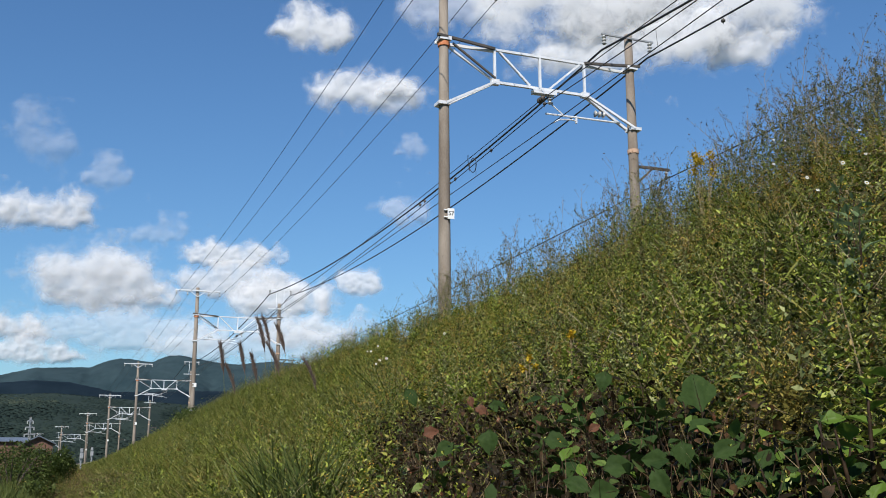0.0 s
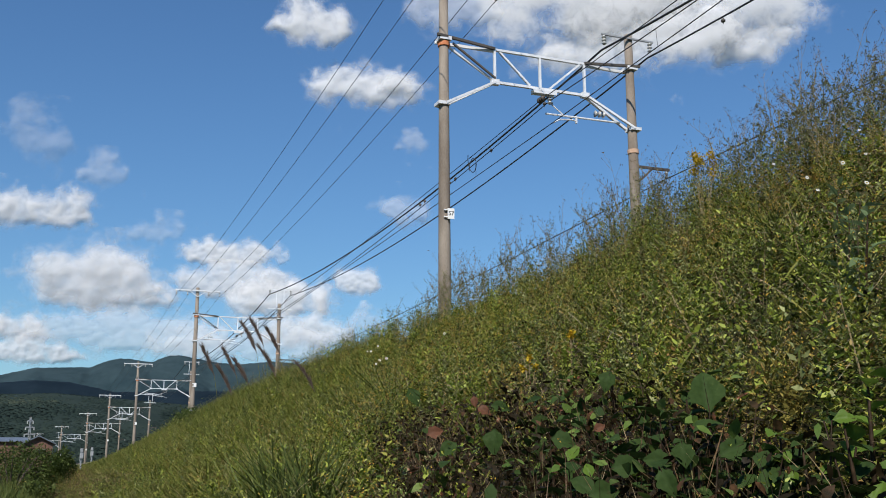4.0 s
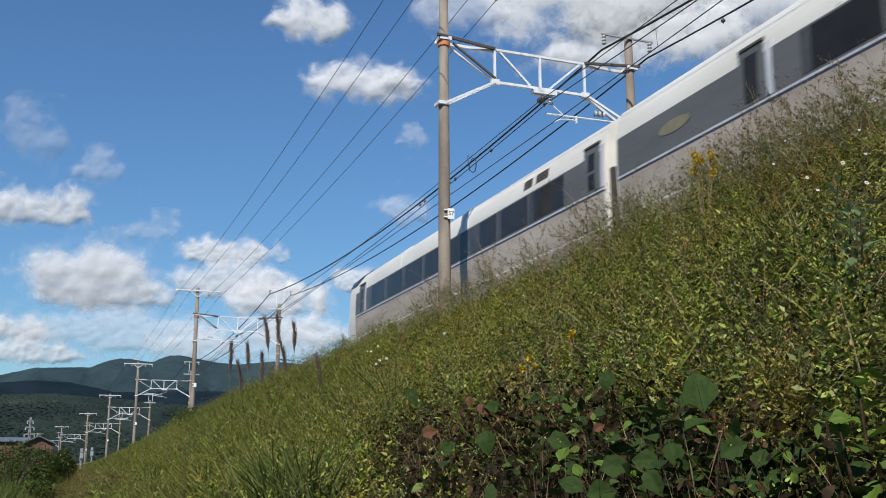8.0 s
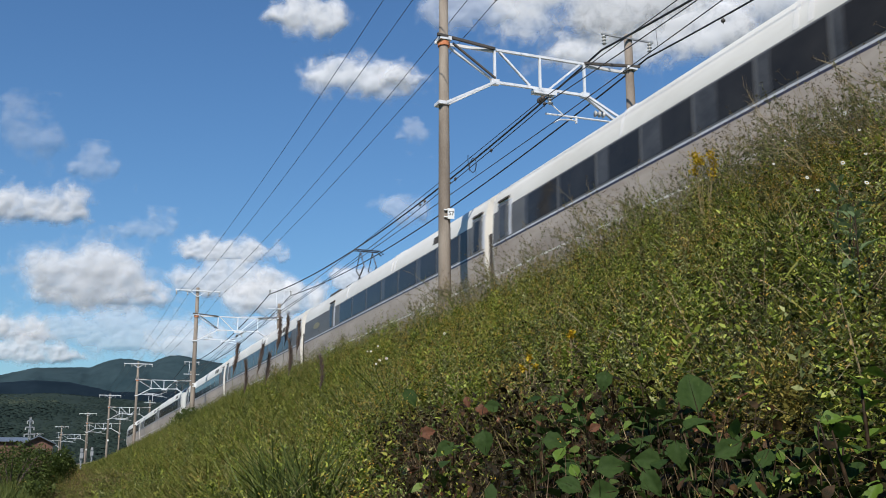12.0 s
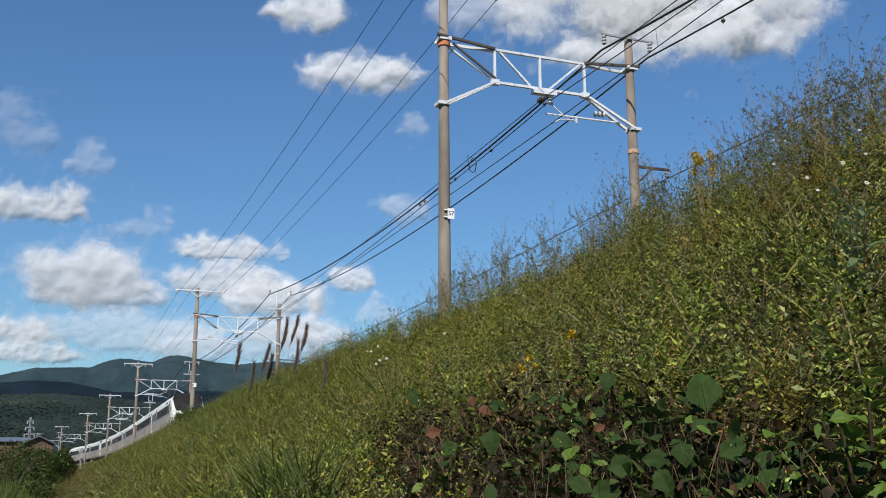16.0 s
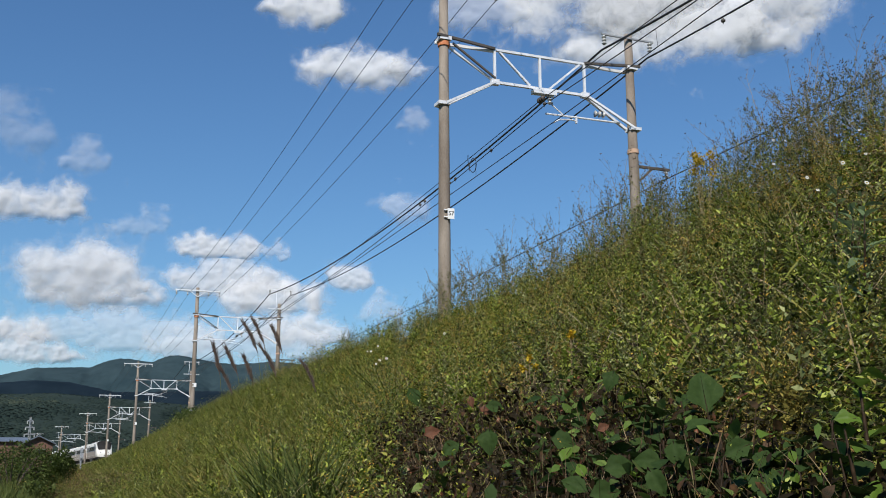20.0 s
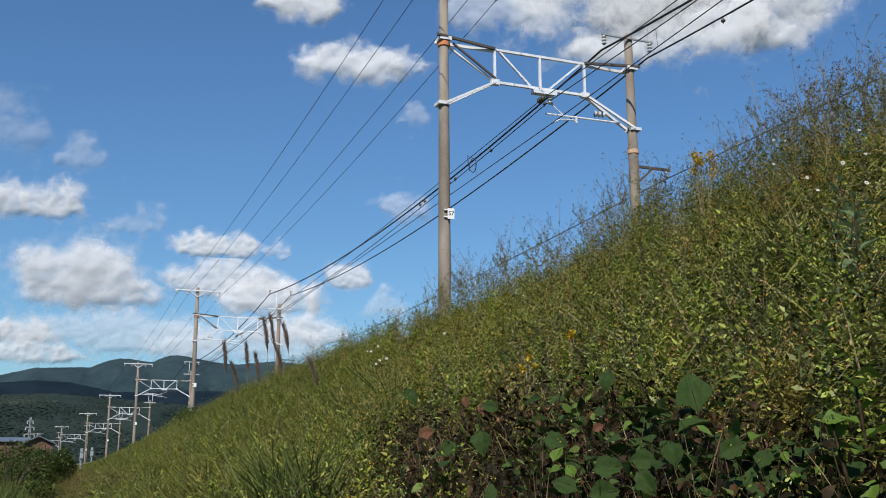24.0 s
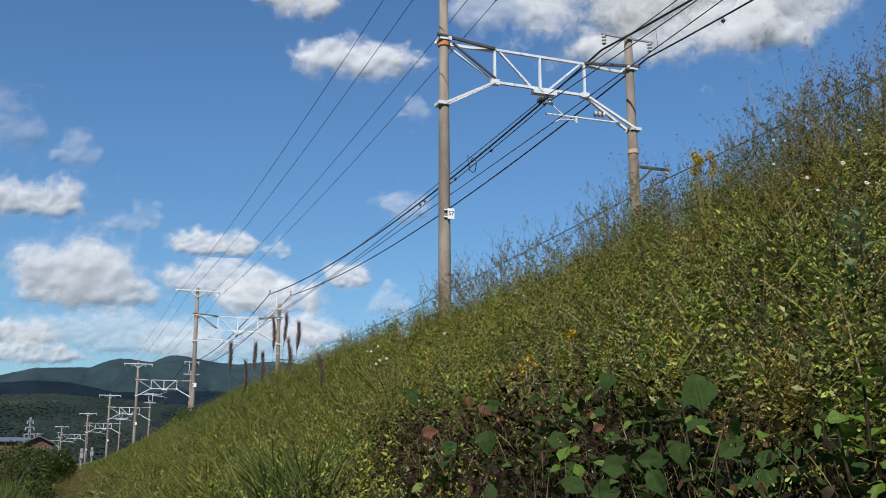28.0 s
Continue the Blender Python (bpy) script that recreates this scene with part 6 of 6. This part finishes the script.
def reeds():
    """Tall reeds and bushes on the level ground beside the bank."""
    n = 5200
    y = np.random.uniform(24, 46, n)
    b = np.random.uniform(-3.2, -0.3, n) + np.random.normal(size=n) * 0.15
    x = y * np.tan(np.radians(b))
    h = np.random.uniform(0.5, 1.1, n) * (1.0 + 0.45 * patchy(x, y, 0.35, 2.0)) * np.where(b > -0.8, 0.8, 1.0)
    per = 5
    root = np.repeat(np.stack((x, y, bank_z(x, y)), 1), per, 0)
    v, q = leaves(root, np.random.normal(size=(n * per, 3)) * (0.42, 0.42, 0.1) + (0, 0, 1), np.repeat(h, per) * np.random.uniform(0.5, 1.1, n * per), np.random.uniform(0.018, 0.040, n * per), 0.5)
    tagged(new("reed_bed", big_mesh("reed_bed", v, q, REED)), "bed of dark green reeds beside the bank", "reeds", kind="stuff")
    for name, label, mat, n, b0, b1, y0, y1, h0, h1, size in (
            ("dry_scrub", "brown withered scrub in the valley", DRY, 260, 0.0, 2.6, 28, 60, 0.3, 0.9, 0.07),
            ("leafy_scrub", "olive green scrub in the valley", OLIVE, 160, -2.5, 2.4, 34, 70, 0.4, 1.2, 0.09),
            ("leafy_scrub", "dark green scrub in the valley", UNDER, 320, -2.5, 1.6, 24, 62, 0.4, 1.3, 0.09)):
        y = np.random.uniform(y0, y1, n)
        x = y * np.tan(np.radians(np.random.uniform(b0, b1, n)))
        clumps(name, label, x, y, bank_z(x, y), np.random.uniform(h0, h1, n), 6, 12, np.full(n, size), 0.35, mat, 0.6)
    # dark weeds round the foot of a pole
    n = 60
    y = np.random.uniform(50, 62, n)
    x = y * np.tan(np.radians(7.3 + np.random.normal(size=n) * 0.28))
    clumps("leafy_scrub", "dark green leafy weeds at the foot of a pole", x, y, bank_z(x, y), np.random.uniform(0.6, 1.0, n), 6, 12, np.full(n, 0.19), 0.5, BUSH, 0.6)
    rnd = random.Random(3)
    for k, (b, d, r, h) in enumerate(((0.9, 50, 0.6, 1.9), (1.2, 55, 0.65, 2.4), (0.2, 62, 2.0, 2.7), (-1.3, 58, 2.2, 2.8), (-0.4, 75, 2.2, 3.0), (0.1, 36, 0.7, 1.0), (-2.2, 66, 2.4, 2.5))):
        top = thing("bush", "dense dark green bush in the valley beside the bank", "bush", "bushes below the bank")
        g = Geo()
        for i in range(7):
            a = rnd.uniform(0, 6.28)
            g.tube([(0, 0, 0), (math.cos(a) * r * 0.3, math.sin(a) * r * 0.3, h * 0.45), (math.cos(a) * r * 0.6, math.sin(a) * r * 0.6, h * 0.8)], [0.06, 0.04, 0.015], 6)
        part("branches", g, BARK, top)
        n = 2600
        way = unit(np.random.normal(size=(n, 3)))
        lump = 1 + 0.35 * np.array([noise.noise((w[0] * 1.8 + k, w[1] * 1.8, w[2] * 1.8)) for w in way])
        p = way * np.array((r, r, h * 0.55)) * (lump * np.random.uniform(0.55, 1.0, n))[:, None] + np.array((0, 0, h * 0.5))
        p[:, 2] = np.maximum(p[:, 2], 0.05)
        v, q = leaves(p, way + np.random.normal(size=(n, 3)) * 0.8, np.random.uniform(0.10, 0.22, n), np.random.uniform(0.05, 0.11, n))
        part("crown", big_mesh("crown", v, q, BUSH), None, top, "uneven crown of small leaves")
        top.matrix_basis = pose(d * math.sin(radians(b)), d * math.cos(radians(b)), 0)


# ---- build ----
ground()
bank()
track()
portals()
cables()
train()
sector_hill("far_mountains", "distant wooded mountain range, blue haze tinted into its colour", 2200, 3600, [(-180, 4), (-30, 4.5), (-2.2, 4.78), (-0.6, 5.2), (2.2, 5.31), (3.1, 5.70), (3.65, 5.83), (4.2, 5.81), (4.9, 5.70), (5.4, 5.67), (5.9, 5.92), (6.3, 6.04), (6.7, 6.07), (7.1, 6.04), (7.5, 5.96), (8.6, 5.76),
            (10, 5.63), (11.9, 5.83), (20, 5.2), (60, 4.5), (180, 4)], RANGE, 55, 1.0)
sector_hill("middle_hills", "wooded hills with cloud shadow painted into their dark colour", 1600, 2100, [(-180, 3), (-30, 3.8), (-2.2, 4.43), (-0.5, 4.61), (1.2, 4.55), (3.5, 4.08), (6.4, 4.16), (10, 4.23), (30, 3.8), (180, 3)], SHADY_WOODS, 25, 2.0)
sector_hill("near_hill", "forest-covered hillside behind the village", 620, 1500, [(-180, 2.2), (-20, 3.6), (-2.1, 3.75), (0.6, 3.85), (3.5, 3.65), (7.4, 3.35), (30, 3.0), (180, 2.2)], WOODS, 4, 3.0)
woods()
house()
pylon(pose(-3.0, 300, 0, 0, 0, 20), 15.7)
pylon(pose(0.9, 420, 0, 0, 0, 10), 13.0)
trackside_signal(pose(6.4, 178, 1.40))
trackside_signal(pose(9.6, 214, 2.30))
clouds()
slope_plants()
ridge_weeds()
pampas()
broad_plants()
flowers()
reeds()


# ---- what moves ----
LEAN_T = (0, 1.5, 3, 4.5, 5.8, 7.3, 8.2, 9.4, 11, 13, 14.5, 15.5, 17, 18, 19, 20, 21, 22.5, 24, 25, 26.5, 28)
LEAN_D = (-9, -16, -34, -14, -4, 0, -1, -7, 4, 10, 15, 12, 10, 0, -12, -16, -26, -12, -5, 0, 4, 3)


def motions():
    for i, car in enumerate(CARS):
        walk(car, train_rows(i))
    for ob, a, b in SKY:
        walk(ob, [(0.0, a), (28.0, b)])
    for ob, p, turn, ph, amp in SWAY:
        rows = []
        for k in range(71):
            t = k * 0.4
            gust = 34.0 * min(1.0, max(0.0, (t - 7.0) / 0.6)) * min(1.0, max(0.0, (14.6 - t) / 1.4))
            a = amp * (math.sin(1.7 * t + ph) + 0.5 * math.sin(3.9 * t + 2 * ph)) - 0.35 * gust
            rows.append((t, pose(*p, 0.6 * amp * math.sin(1.3 * t + ph) - gust, a, 0) @ pose(0, 0, 0, 0, 0, turn)))
        walk(ob, rows)
    for ob, plume, neck, p, ph, gain in PLUMES:
        rows, bows = [], []
        for k in range(94):
            t = min(28.0, k * 0.3)
            a = gain * float(np.interp(t, LEAN_T, LEAN_D)) + 2.2 * math.sin(2.6 * t + ph)
            if not rows or t > rows[-1][0]:
                rows.append((t, pose(*p, 2 * math.sin(1.9 * t + ph), 0.45 * a, 0)))
                bows.append((t, pose(-0.03, 0, neck, 2 * math.sin(2.3 * t + ph), 0.75 * a + 3, 0)))
        walk(ob, rows)
        walk(plume, bows)
    for ob, p, ph in NEAR_PLANTS:
        rows = []
        for k in range(57):
            t = k * 0.5
            rows.append((t, pose(*p, 2.5 * math.sin(1.1 * t + ph), 3.5 * math.sin(1.6 * t + ph) + 2 * math.sin(0.45 * t), 0)))
        walk(ob, rows)


motions()
